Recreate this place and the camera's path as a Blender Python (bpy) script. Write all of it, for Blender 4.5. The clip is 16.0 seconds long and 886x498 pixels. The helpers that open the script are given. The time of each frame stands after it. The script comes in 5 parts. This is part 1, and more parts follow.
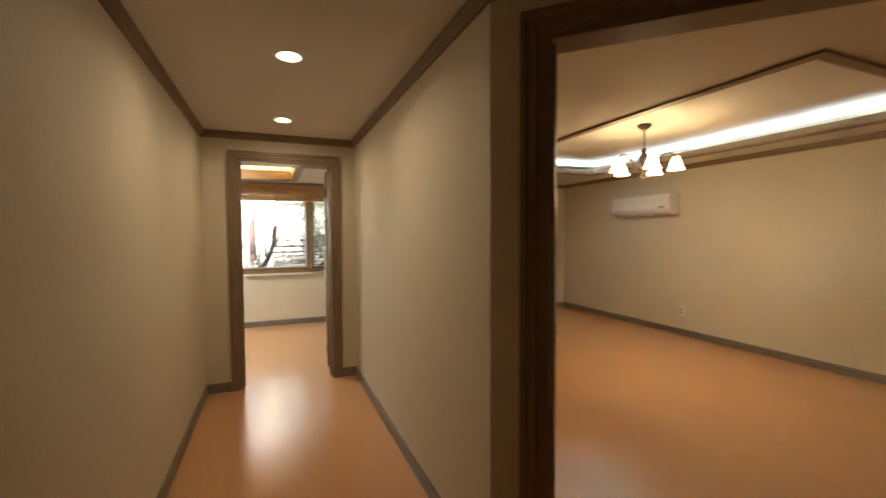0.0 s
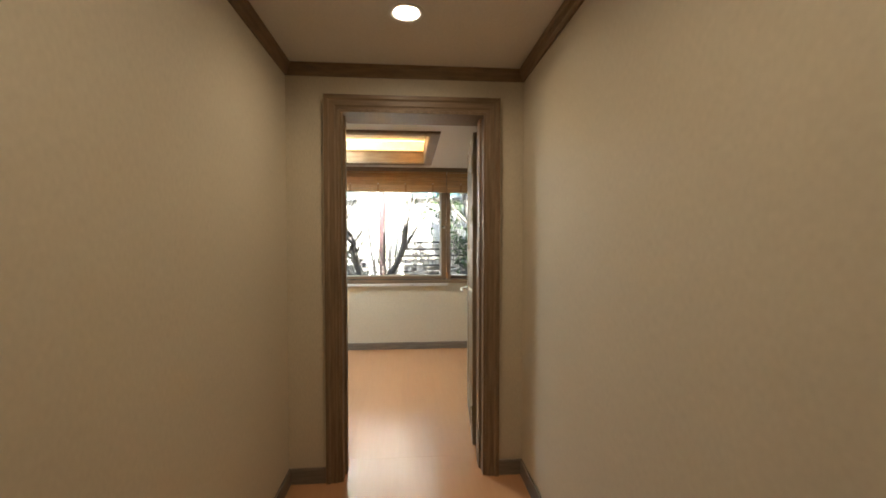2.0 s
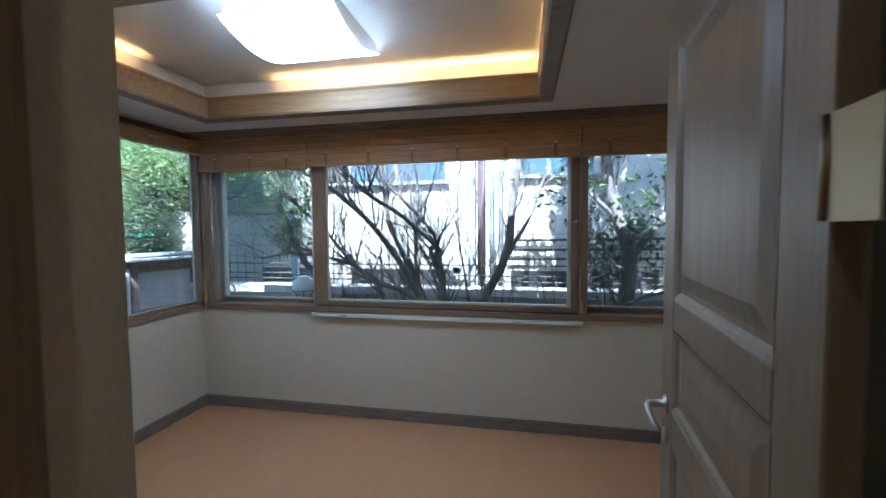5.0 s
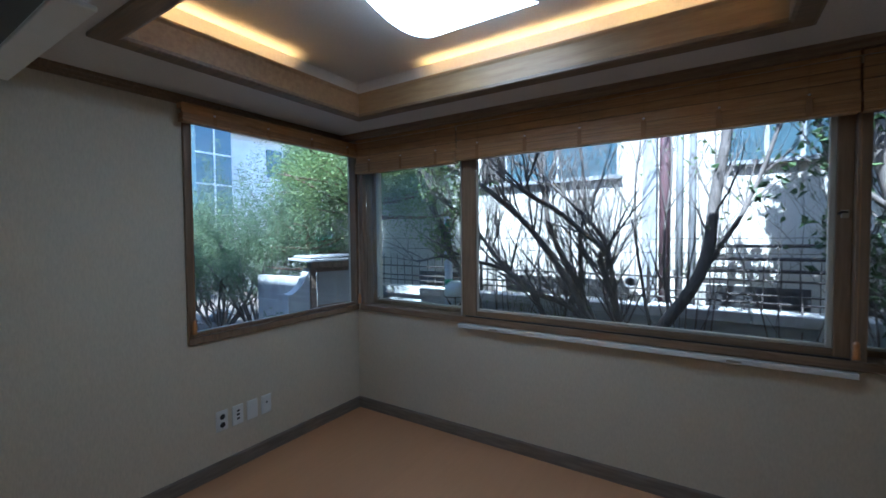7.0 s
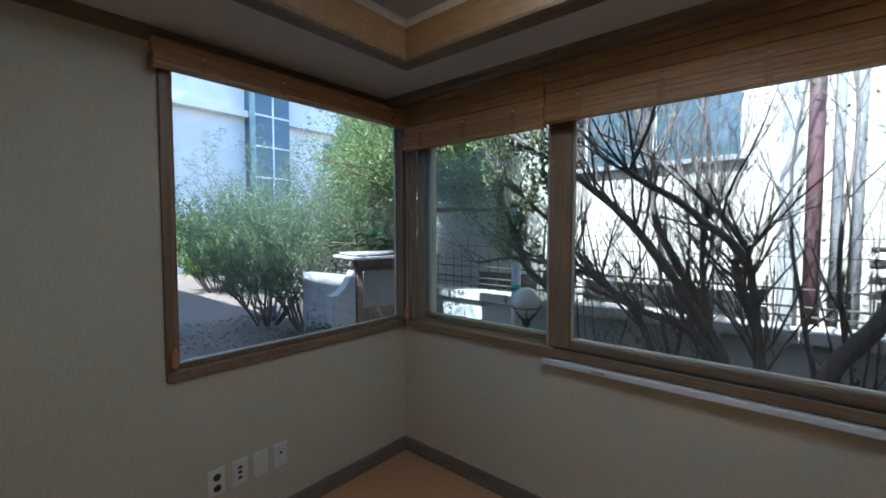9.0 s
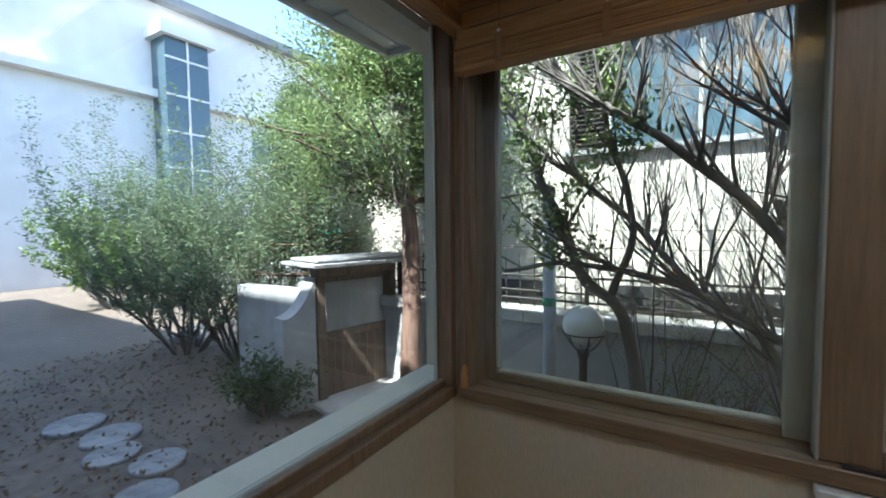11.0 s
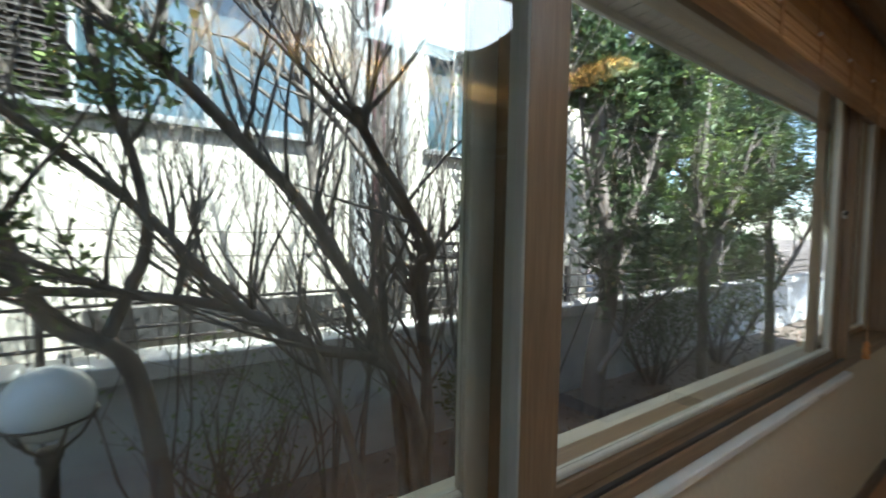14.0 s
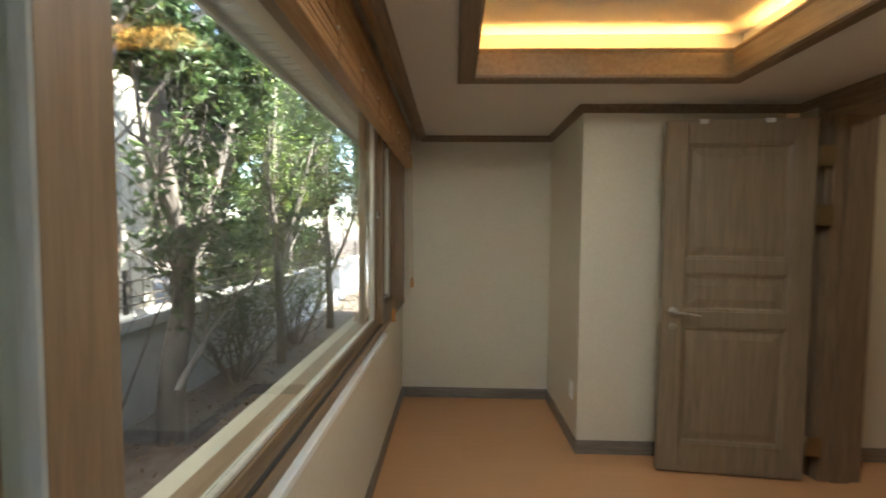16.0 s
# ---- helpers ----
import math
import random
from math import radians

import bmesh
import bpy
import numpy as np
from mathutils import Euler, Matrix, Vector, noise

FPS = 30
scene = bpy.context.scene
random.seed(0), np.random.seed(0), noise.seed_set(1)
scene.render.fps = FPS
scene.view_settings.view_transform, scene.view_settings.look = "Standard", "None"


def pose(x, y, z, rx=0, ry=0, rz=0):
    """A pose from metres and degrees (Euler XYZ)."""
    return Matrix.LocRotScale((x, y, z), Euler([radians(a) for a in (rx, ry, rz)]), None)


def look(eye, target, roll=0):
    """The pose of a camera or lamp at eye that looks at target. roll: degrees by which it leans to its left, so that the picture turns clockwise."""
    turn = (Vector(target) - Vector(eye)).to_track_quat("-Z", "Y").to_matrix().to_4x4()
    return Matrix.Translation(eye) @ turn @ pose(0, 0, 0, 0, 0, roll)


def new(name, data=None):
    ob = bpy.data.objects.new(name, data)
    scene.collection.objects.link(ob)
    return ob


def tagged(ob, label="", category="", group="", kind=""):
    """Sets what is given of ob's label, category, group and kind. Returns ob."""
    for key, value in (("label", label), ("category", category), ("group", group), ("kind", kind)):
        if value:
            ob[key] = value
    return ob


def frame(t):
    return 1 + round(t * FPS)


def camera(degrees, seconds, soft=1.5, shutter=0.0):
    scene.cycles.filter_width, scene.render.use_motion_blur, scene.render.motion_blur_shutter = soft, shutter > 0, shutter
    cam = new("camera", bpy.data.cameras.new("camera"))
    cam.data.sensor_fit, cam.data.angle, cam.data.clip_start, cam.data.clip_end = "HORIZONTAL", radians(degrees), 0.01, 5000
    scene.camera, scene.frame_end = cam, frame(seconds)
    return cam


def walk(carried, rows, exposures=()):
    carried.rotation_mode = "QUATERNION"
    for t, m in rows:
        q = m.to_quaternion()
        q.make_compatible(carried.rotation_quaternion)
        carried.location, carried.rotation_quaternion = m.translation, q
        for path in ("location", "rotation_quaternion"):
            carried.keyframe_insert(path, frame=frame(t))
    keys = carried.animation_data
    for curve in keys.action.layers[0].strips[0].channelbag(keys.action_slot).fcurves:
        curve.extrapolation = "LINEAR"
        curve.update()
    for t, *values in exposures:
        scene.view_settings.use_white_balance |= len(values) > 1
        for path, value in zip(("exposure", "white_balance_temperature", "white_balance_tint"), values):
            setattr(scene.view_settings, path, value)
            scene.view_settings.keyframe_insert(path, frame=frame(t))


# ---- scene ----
cam = camera(93.8, 16.0, soft=1.6, shutter=0.4)
PATH = [
    (0, (0.358, -4.068, 1.384), (1.117, -2.219, 1.31), -0.3),
    (0.5, (0.4, -3.644, 1.355), (0.883, -1.703, 1.287), -0.3),
    (1, (0.435, -3.219, 1.338), (0.75, -1.244, 1.277), -0.1),
    (1.5, (0.455, -2.776, 1.375), (0.685, -0.791, 1.309), 0.0),
    (2, (0.461, -2.3, 1.355), (0.622, -0.305, 1.297), 0.0),
    (2.5, (0.475, -1.89, 1.34), (0.572, 0.107, 1.276), 0.2),
    (3, (0.5, -1.395, 1.322), (0.49, 0.604, 1.25), 0.5),
    (3.2, (0.495, -1.19, 1.326), (0.472, 0.808, 1.252), 1.0),
    (5.3, (0.574, -0.093, 1.439), (0.032, 1.829, 1.332), -0.6),
    (5.5, (0.587, -0.034, 1.424), (-0.068, 1.853, 1.331), -0.5),
    (6, (0.512, 0.05, 1.395), (-0.325, 1.865, 1.321), -0.4),
    (6.5, (0.434, 0.164, 1.399), (-0.531, 1.914, 1.332), -0.4),
    (7, (0.393, 0.266, 1.4), (-0.693, 1.944, 1.329), -0.5),
    (7.5, (0.352, 0.394, 1.402), (-0.83, 2.005, 1.321), -0.3),
    (8, (0.285, 0.553, 1.408), (-0.998, 2.084, 1.321), -0.3),
    (8.5, (0.098, 0.712, 1.401), (-1.192, 2.237, 1.303), -0.1),
    (9, (-0.142, 0.88, 1.403), (-1.437, 2.401, 1.309), -0.0),
    (9.2, (-0.259, 0.939, 1.397), (-1.548, 2.464, 1.297), -0.0),
    (11.3, (-1.388, 1.563, 1.39), (-2.34, 3.319, 1.282), -0.5),
    (11.5, (-1.442, 1.63, 1.383), (-2.316, 3.425, 1.276), -0.3),
    (12, (-1.529, 1.783, 1.382), (-2.131, 3.688, 1.282), 0.0),
    (12.5, (-1.525, 1.938, 1.369), (-1.757, 3.925, 1.271), 0.3),
    (13, (-1.515, 2.09, 1.36), (-1.265, 4.072, 1.275), 0.8),
    (13.5, (-1.5, 2.14, 1.37), (-0.782, 4.0, 1.293), 1.1),
    (14, (-1.548, 2.2, 1.368), (-0.425, 3.855, 1.283), 1.1),
    (14.5, (-1.468, 2.235, 1.378), (-0.055, 3.65, 1.277), 1.1),
    (15, (-1.42, 2.24, 1.388), (0.286, 3.28, 1.283), 0.9),
    (15.5, (-1.433, 2.265, 1.388), (0.506, 2.747, 1.294), 0.6),
    (16, (-1.452, 2.278, 1.395), (0.547, 2.333, 1.303), 0.5),
]
walk(cam, [(t, look(eye, target, roll)) for t, eye, target, roll in PATH],
     exposures=[(0.0, 4.75, 6800, 10), (1.5, 4.5, 6600, 10), (2.5, 4.3, 6000, 10), (3.2, 4.05, 5500, 10), (5.3, 2.95, 4700, 10), (7.0, 2.3, 4700, 10),
                (9.0, 2.2, 5200, 10), (11.3, 2.3, 5800, 10), (12.5, 2.4, 5700, 10), (14.5, 2.65, 6100, 10), (15.2, 3.1, 6500, 10), (16.0, 3.4, 6700, 10)])

# ---- world, sun and lamps ----
world = bpy.data.worlds.new("sky")
scene.world = world
world.use_nodes = True
wn = world.node_tree
sky = wn.nodes.new("ShaderNodeTexSky")
sky.sky_type = "NISHITA"
sky.sun_disc = False
SUN_EL, SUN_AZ = 55.0, 181.0   # degrees; azimuth clockwise from +y
sky.sun_elevation = radians(SUN_EL)
sky.sun_rotation = radians(SUN_AZ)
wn.links.new(sky.outputs["Color"], wn.nodes["Background"].inputs["Color"])
wn.nodes["Background"].inputs["Strength"].default_value = 0.15


def lamp(name, kind, m, energy, color=(1, 1, 1), **more):
    data = bpy.data.lights.new(name, kind)
    data.energy, data.color = energy, color
    for key, value in more.items():
        if key == "angle":
            data.angle = value
        elif key == "size":
            data.size = value
        elif key == "size_y":
            data.shape, data.size_y = "RECTANGLE", value
        elif key == "radius":
            data.shadow_soft_size = value
        elif key == "disk":
            data.shape, data.size = "DISK", value
        elif key == "spread":
            data.spread = value
    ob = new(name, data)
    ob.matrix_world = m
    return ob


sd = Vector((math.sin(radians(SUN_AZ)) * math.cos(radians(SUN_EL)), math.cos(radians(SUN_AZ)) * math.cos(radians(SUN_EL)), math.sin(radians(SUN_EL))))
lamp("sun", "SUN", look(sd * 30, (0, 0, 0)), 5.0, (1.0, 0.95, 0.87), angle=radians(0.5))


# ---- materials ----
def material(name, base, rough=0.6, metal=0.0, spec=0.5):
    m = bpy.data.materials.new(name)
    m.use_nodes = True
    b = m.node_tree.nodes["Principled BSDF"]
    b.inputs["Base Color"].default_value = (*base, 1)
    b.inputs["Roughness"].default_value = rough
    b.inputs["Metallic"].default_value = metal
    b.inputs["Specular IOR Level"].default_value = spec
    return m


def grained(name, dark, light, scale=(4, 4, 4), detail=6.0, rough=(0.4, 0.6), bump=0.0, bump_scale=200.0, stain=0.0, metal=0.0,
            stretch=None, spec=0.5, random_amount=0.0):
    """Two colours mixed by stretched noise, slow stains, fine relief."""
    m = material(name, light, rough[0], metal, spec)
    nt = m.node_tree
    n, l = nt.nodes, nt.links
    b = n["Principled BSDF"]
    co = n.new("ShaderNodeTexCoord")
    mp = n.new("ShaderNodeMapping")
    mp.inputs["Scale"].default_value = scale
    l.new(co.outputs["Object"], mp.inputs["Vector"])
    no = n.new("ShaderNodeTexNoise")
    no.inputs["Scale"].default_value = 1.0
    no.inputs["Detail"].default_value = detail
    no.inputs["Roughness"].default_value = 0.6
    l.new(mp.outputs["Vector"], no.inputs["Vector"])
    ramp = n.new("ShaderNodeValToRGB")
    ramp.color_ramp.elements[0].position, ramp.color_ramp.elements[1].position = 0.32, 0.68
    ramp.color_ramp.elements[0].color = (*dark, 1)
    ramp.color_ramp.elements[1].color = (*light, 1)
    l.new(no.outputs["Fac"], ramp.inputs["Fac"])
    out = ramp.outputs["Color"]
    if stain:
        st = n.new("ShaderNodeTexNoise")
        st.inputs["Scale"].default_value = 1.3
        st.inputs["Detail"].default_value = 4.0
        l.new(co.outputs["Object"], st.inputs["Vector"])
        r2 = n.new("ShaderNodeMapRange")
        r2.inputs["From Min"].default_value, r2.inputs["From Max"].default_value = 0.3, 0.7
        r2.inputs["To Min"].default_value, r2.inputs["To Max"].default_value = 1 - stain, 1.0
        l.new(st.outputs["Fac"], r2.inputs["Value"])
        mx = n.new("ShaderNodeVectorMath")
        mx.operation = "SCALE"
        l.new(out, mx.inputs[0])
        l.new(r2.outputs["Result"], mx.inputs["Scale"])
        out = mx.outputs["Vector"]
    if random_amount:
        oi = n.new("ShaderNodeObjectInfo")
        r3 = n.new("ShaderNodeMapRange")
        r3.inputs["To Min"].default_value, r3.inputs["To Max"].default_value = 1 - random_amount, 1 + random_amount
        l.new(oi.outputs["Random"], r3.inputs["Value"])
        mx = n.new("ShaderNodeVectorMath")
        mx.operation = "SCALE"
        l.new(out, mx.inputs[0])
        l.new(r3.outputs["Result"], mx.inputs["Scale"])
        out = mx.outputs["Vector"]
    l.new(out, b.inputs["Base Color"])
    rr = n.new("ShaderNodeMapRange")
    rr.inputs["To Min"].default_value, rr.inputs["To Max"].default_value = rough
    l.new(no.outputs["Fac"], rr.inputs["Value"])
    l.new(rr.outputs["Result"], b.inputs["Roughness"])
    if bump:
        bn = n.new("ShaderNodeTexNoise")
        bn.inputs["Scale"].default_value = bump_scale
        bn.inputs["Detail"].default_value = 3.0
        l.new(co.outputs["Object"], bn.inputs["Vector"])
        bp = n.new("ShaderNodeBump")
        bp.inputs["Strength"].default_value = bump
        bp.inputs["Distance"].default_value = 0.002
        l.new(bn.outputs["Fac"], bp.inputs["Height"])
        l.new(bp.outputs["Normal"], b.inputs["Normal"])
    return m


def glowing(name, color, strength):
    m = bpy.data.materials.new(name)
    m.use_nodes = True
    b = m.node_tree.nodes["Principled BSDF"]
    b.inputs["Base Color"].default_value = (0.9, 0.9, 0.88, 1)
    b.inputs["Emission Color"].default_value = (*color, 1)
    b.inputs["Emission Strength"].default_value = strength
    return m


WALLPAPER = grained("wallpaper", (0.60, 0.535, 0.41), (0.68, 0.61, 0.475), scale=(160, 160, 40), detail=3, rough=(0.55, 0.7), bump=0.25, bump_scale=420, stain=0.05)
CEILING = grained("ceiling_paper", (0.66, 0.62, 0.57), (0.72, 0.68, 0.63), scale=(90, 90, 90), detail=3, rough=(0.7, 0.85), bump=0.15, bump_scale=300, stain=0.04)
FLOOR = grained("floor_sheet", (0.565, 0.293, 0.142), (0.585, 0.308, 0.150), scale=(40, 3, 3), detail=3, rough=(0.19, 0.22), random_amount=0.02)
TRIM = grained("trim_wood", (0.165, 0.110, 0.064), (0.275, 0.188, 0.112), scale=(7, 7, 60), detail=6, rough=(0.38, 0.55), bump=0.08, bump_scale=120, stain=0.12)
TRIM_H = grained("trim_wood_level", (0.165, 0.110, 0.064), (0.275, 0.188, 0.112), scale=(5, 60, 60), detail=6, rough=(0.38, 0.55), bump=0.08, bump_scale=120, stain=0.12)
TRIM_V = grained("trim_wood_upright", (0.165, 0.110, 0.064), (0.275, 0.188, 0.112), scale=(70, 70, 4), detail=6, rough=(0.38, 0.55), bump=0.08, bump_scale=120, stain=0.12)
SKIRT = grained("baseboard_wood", (0.165, 0.135, 0.105), (0.255, 0.215, 0.172), scale=(6, 6, 60), detail=6, rough=(0.38, 0.52), bump=0.06, bump_scale=120, stain=0.1)
PALE = grained("pale_frame", (0.50, 0.47, 0.40), (0.58, 0.55, 0.47), scale=(60, 60, 8), detail=4, rough=(0.35, 0.5), stain=0.06)
SASH = grained("sash_wood", (0.20, 0.128, 0.074), (0.30, 0.20, 0.118), scale=(80, 80, 5), detail=6, rough=(0.35, 0.5), bump=0.05, bump_scale=120, stain=0.1)
SASH_H = grained("sash_wood_level", (0.20, 0.128, 0.074), (0.30, 0.20, 0.118), scale=(5, 80, 80), detail=6, rough=(0.35, 0.5), bump=0.05, bump_scale=120, stain=0.1)
COVE = grained("cove_board", (0.27, 0.165, 0.075), (0.37, 0.24, 0.115), scale=(5, 40, 40), detail=6, rough=(0.4, 0.55), stain=0.08)
SLAT = grained("blind_slat", (0.40, 0.215, 0.085), (0.58, 0.345, 0.155), scale=(6, 90, 90), detail=6, rough=(0.4, 0.55), stain=0.1, random_amount=0.14)
CORD = material("blind_cord", (0.36, 0.20, 0.09), 0.8)
BEAD = grained("turned_wood", (0.40, 0.16, 0.045), (0.58, 0.27, 0.09), scale=(60, 60, 8), rough=(0.3, 0.45))
DOOR_WOOD = grained("door_wood", (0.19, 0.138, 0.086), (0.28, 0.21, 0.135), scale=(55, 55, 3.5), detail=7, rough=(0.38, 0.52), bump=0.06, bump_scale=150, stain=0.1)
STEEL = material("brushed_steel", (0.46, 0.43, 0.38), 0.34, 1.0)
BRASS = material("dull_brass", (0.28, 0.22, 0.13), 0.4, 1.0)
WHITE = grained("white_plastic", (0.74, 0.73, 0.69), (0.80, 0.79, 0.75), scale=(8, 8, 8), rough=(0.3, 0.42), stain=0.04)
DARK = material("dark_plastic", (0.03, 0.03, 0.03), 0.4)
BRONZE = grained("bronze_metal", (0.035, 0.022, 0.014), (0.07, 0.045, 0.028), scale=(20, 20, 20), rough=(0.3, 0.45), metal=0.8)


# ---- mesh helpers ----
def finish(bm, name, mat, smooth=False):
    me = bpy.data.meshes.new(name)
    bmesh.ops.recalc_face_normals(bm, faces=bm.faces)
    bm.to_mesh(me)
    bm.free()
    if smooth:
        me.polygons.foreach_set("use_smooth", [True] * len(me.polygons))
    me.materials.append(mat)
    return me


def part(name, bm, mat, parent=None, label="", smooth=False, m=None):
    ob = new(name, finish(bm, name, mat, smooth))
    if m is not None:
        ob.matrix_basis = m
    if parent is not None:
        ob.parent = parent
    if label:
        tagged(ob, label)
    return ob


def thing(name, x, y, z, label, category, group="", kind="", rz=0.0):
    ob = new(name)
    ob.empty_display_size = 0.1
    ob.matrix_basis = pose(x, y, z, 0, 0, rz)
    return tagged(ob, label, category, group, kind)


def structure(name, bm, mat, label, category, smooth=False):
    return tagged(part(name, bm, mat, None, "", smooth), label, category, "", "structure")


def box(x0, x1, y0, y1, z0, z1, bevel=0.0, bm=None, seg=1):
    bm = bm or bmesh.new()
    vs = [bm.verts.new((x, y, z)) for x in (x0, x1) for y in (y0, y1) for z in (z0, z1)]
    fs = [(0, 1, 3, 2), (4, 6, 7, 5), (0, 4, 5, 1), (2, 3, 7, 6), (0, 2, 6, 4), (1, 5, 7, 3)]
    faces = [bm.faces.new([vs[i] for i in f]) for f in fs]
    if bevel:
        edges = list({e for f in faces for e in f.edges})
        bmesh.ops.bevel(bm, geom=edges, offset=bevel, segments=seg, affect="EDGES", clamp_overlap=True)
    return bm


def lathe(profile, seg=24, bm=None, at=(0, 0, 0), ring=False):
    """A turned body from rows of radius and height."""
    bm = bm or bmesh.new()
    rings = []
    for r, z in profile:
        rings.append([bm.verts.new((at[0] + r * math.cos(2 * math.pi * k / seg), at[1] + r * math.sin(2 * math.pi * k / seg), at[2] + z)) for k in range(seg)])
    for a, b in zip(rings, rings[1:]):
        for k in range(seg):
            bm.faces.new((a[k], a[(k + 1) % seg], b[(k + 1) % seg], b[k]))
    if ring:
        for k in range(seg):
            bm.faces.new((rings[-1][k], rings[-1][(k + 1) % seg], rings[0][(k + 1) % seg], rings[0][k]))
    else:
        bm.faces.new(rings[0][::-1])
        bm.faces.new(rings[-1])
    return bm


def tube(points, radii, seg=8, bm=None):
    """A round bar that follows points, with a radius at each."""
    bm = bm or bmesh.new()
    pts = [Vector(p) for p in points]
    rings = []
    up = Vector((0.13, 0.31, 0.94)).normalized()
    for i, p in enumerate(pts):
        d = (pts[min(i + 1, len(pts) - 1)] - pts[max(i - 1, 0)]).normalized()
        a = d.cross(up)
        if a.length < 0.05:
            a = d.cross(Vector((1, 0, 0)))
        a.normalize()
        b = d.cross(a)
        r = radii[i] if hasattr(radii, "__len__") else radii
        rings.append([bm.verts.new(p + r * (math.cos(2 * math.pi * k / seg) * a + math.sin(2 * math.pi * k / seg) * b)) for k in range(seg)])
    for a, b in zip(rings, rings[1:]):
        for k in range(seg):
            bm.faces.new((a[k], a[(k + 1) % seg], b[(k + 1) % seg], b[k]))
    bm.faces.new(rings[0][::-1])
    bm.faces.new(rings[-1])
    return bm


def sweep(profile, path, closed=False, bm=None, side=1):
    """A moulding: profile rows are (out, up); path rows are (x, y, z), level, out is to the left of the way for side 1. Mitred corners."""
    bm = bm or bmesh.new()
    pts = [Vector(p) for p in path]
    n = len(pts)
    rings = []
    for i, p in enumerate(pts):
        before = (p - pts[i - 1]).normalized() if (closed or i > 0) else None
        after = (pts[(i + 1) % n] - p).normalized() if (closed or i < n - 1) else None
        d0, d1 = before or after, after or before
        n0 = Vector((-d0.y, d0.x, 0)) * side
        n1 = Vector((-d1.y, d1.x, 0)) * side
        mit = (n0 + n1)
        mit = mit / max(mit.dot(n0), 1e-6)
        rings.append([bm.verts.new(p + mit * o + Vector((0, 0, u))) for o, u in profile])
    m = len(profile)
    for i in range(n if closed else n - 1):
        a, b = rings[i], rings[(i + 1) % n]
        for k in range(m):
            bm.faces.new((a[k], a[(k + 1) % m], b[(k + 1) % m], b[k]))
    if not closed:
        bm.faces.new(rings[0])
        bm.faces.new(rings[-1][::-1])
    return bm


# ---- the plan ----
CX0, CX1 = -0.20, 1.10        # corridor walls
CZ = 2.28                     # corridor and living-room ceiling
WT = 0.22                     # thickness of the door wall, which stands at y = 0
RX0, RX1, RXA = -2.01, 1.12, 1.955   # room: west wall, east wall, end of the alcove
RY0, RY1, RYA = WT, 2.705, 1.50      # room: door wall, window wall, alcove's start
RZ = 2.155                    # room ceiling
DX0, DX1, DZ = 0.078, 0.888, 2.045    # door opening
EYD = -2.72                   # where the corridor's east wall turns into the slanting wall
LX1, LY0, LY1 = 5.45, -5.2, 2.30     # living room: far wall, near wall, end wall
OUT = 0.26                    # thickness of outer walls
BASE = [(0, 0), (0.012, 0), (0.012, 0.072), (0.008, 0.084), (0, 0.084)]
CROWN = [(0, 0), (0.010, 0), (0.014, 0.012), (0.019, 0.018), (0.024, 0.036), (0.031, 0.042), (0.034, 0.062), (0, 0.062)]
CROWN_LOW = [(o, u * 0.74) for o, u in CROWN]


def slab(name, x0, x1, y0, y1, z0, z1, mat, label, category):
    return structure(name, box(x0, x1, y0, y1, z0, z1), mat, label, category)


def wall_with_holes(bm, length, height, thick, holes, place):
    """Blocks round rectangular holes (u0, u1, z0, z1), none overlapping in u; place maps (u, v, z) to the world."""
    def block(u0, u1, z0, z1):
        if u1 - u0 < 1e-4 or z1 - z0 < 1e-4:
            return
        vs = [bm.verts.new(place(u, v, z)) for u in (u0, u1) for v in (0, thick) for z in (z0, z1)]
        for f in [(0, 1, 3, 2), (4, 6, 7, 5), (0, 4, 5, 1), (2, 3, 7, 6), (0, 2, 6, 4), (1, 5, 7, 3)]:
            bm.faces.new([vs[i] for i in f])
    u = 0.0
    for u0, u1, z0, z1 in sorted(holes):
        block(u, u0, 0, height)
        block(u0, u1, 0, z0)
        block(u0, u1, z1, height)
        u = u1
    block(u, length, 0, height)
    return bm


# floors: subfloor, then boards laid on it near the end of the file
slab("floor_base", -3.2, LX1 + 0.3, -6.4, RY1 + 0.1, -0.2, -0.004, material("screed", (0.30, 0.28, 0.26), 0.9), "grey screed under the floor", "floor")

# corridor walls
structure("wall_corridor_west", box(CX0 - 0.15, CX0, -6.0, 0, 0, CZ + 0.225), WALLPAPER, "beige papered corridor wall with fine texture", "wall")
structure("wall_corridor_east", box(CX1, CX1 + 0.12, EYD + 0.001, 0, 0, CZ + 0.225), WALLPAPER, "beige papered wall between corridor and living room", "wall")
structure("wall_corridor_south", box(CX0 - 0.15, LX1 + 0.15, -6.15, -6.0, 0, CZ + 0.225), WALLPAPER, "beige papered wall closing the hall", "wall")

# door wall, with the door's opening through it
structure("wall_door", wall_with_holes(bmesh.new(), 3.28, CZ + 0.225, WT, [(DX0 + 2.16, DX1 + 2.16, 0, DZ)], lambda u, v, z: (u - 2.16, v, z)), WALLPAPER, "beige papered wall with a doorway", "wall")

structure("wall_room_south", box(RX0, -0.35, WT + 0.001, WT + 0.14, 0, RZ), WALLPAPER, "beige papered room wall under the air conditioner", "wall")
structure("wall_door_return", box(-0.075, -0.002, WT + 0.001, WT + 0.075, 0, RZ), WALLPAPER, "narrow beige papered return beside the door casing", "wall")

# slanting wall with a wide framed opening to the living room
S2 = math.sqrt(0.5)


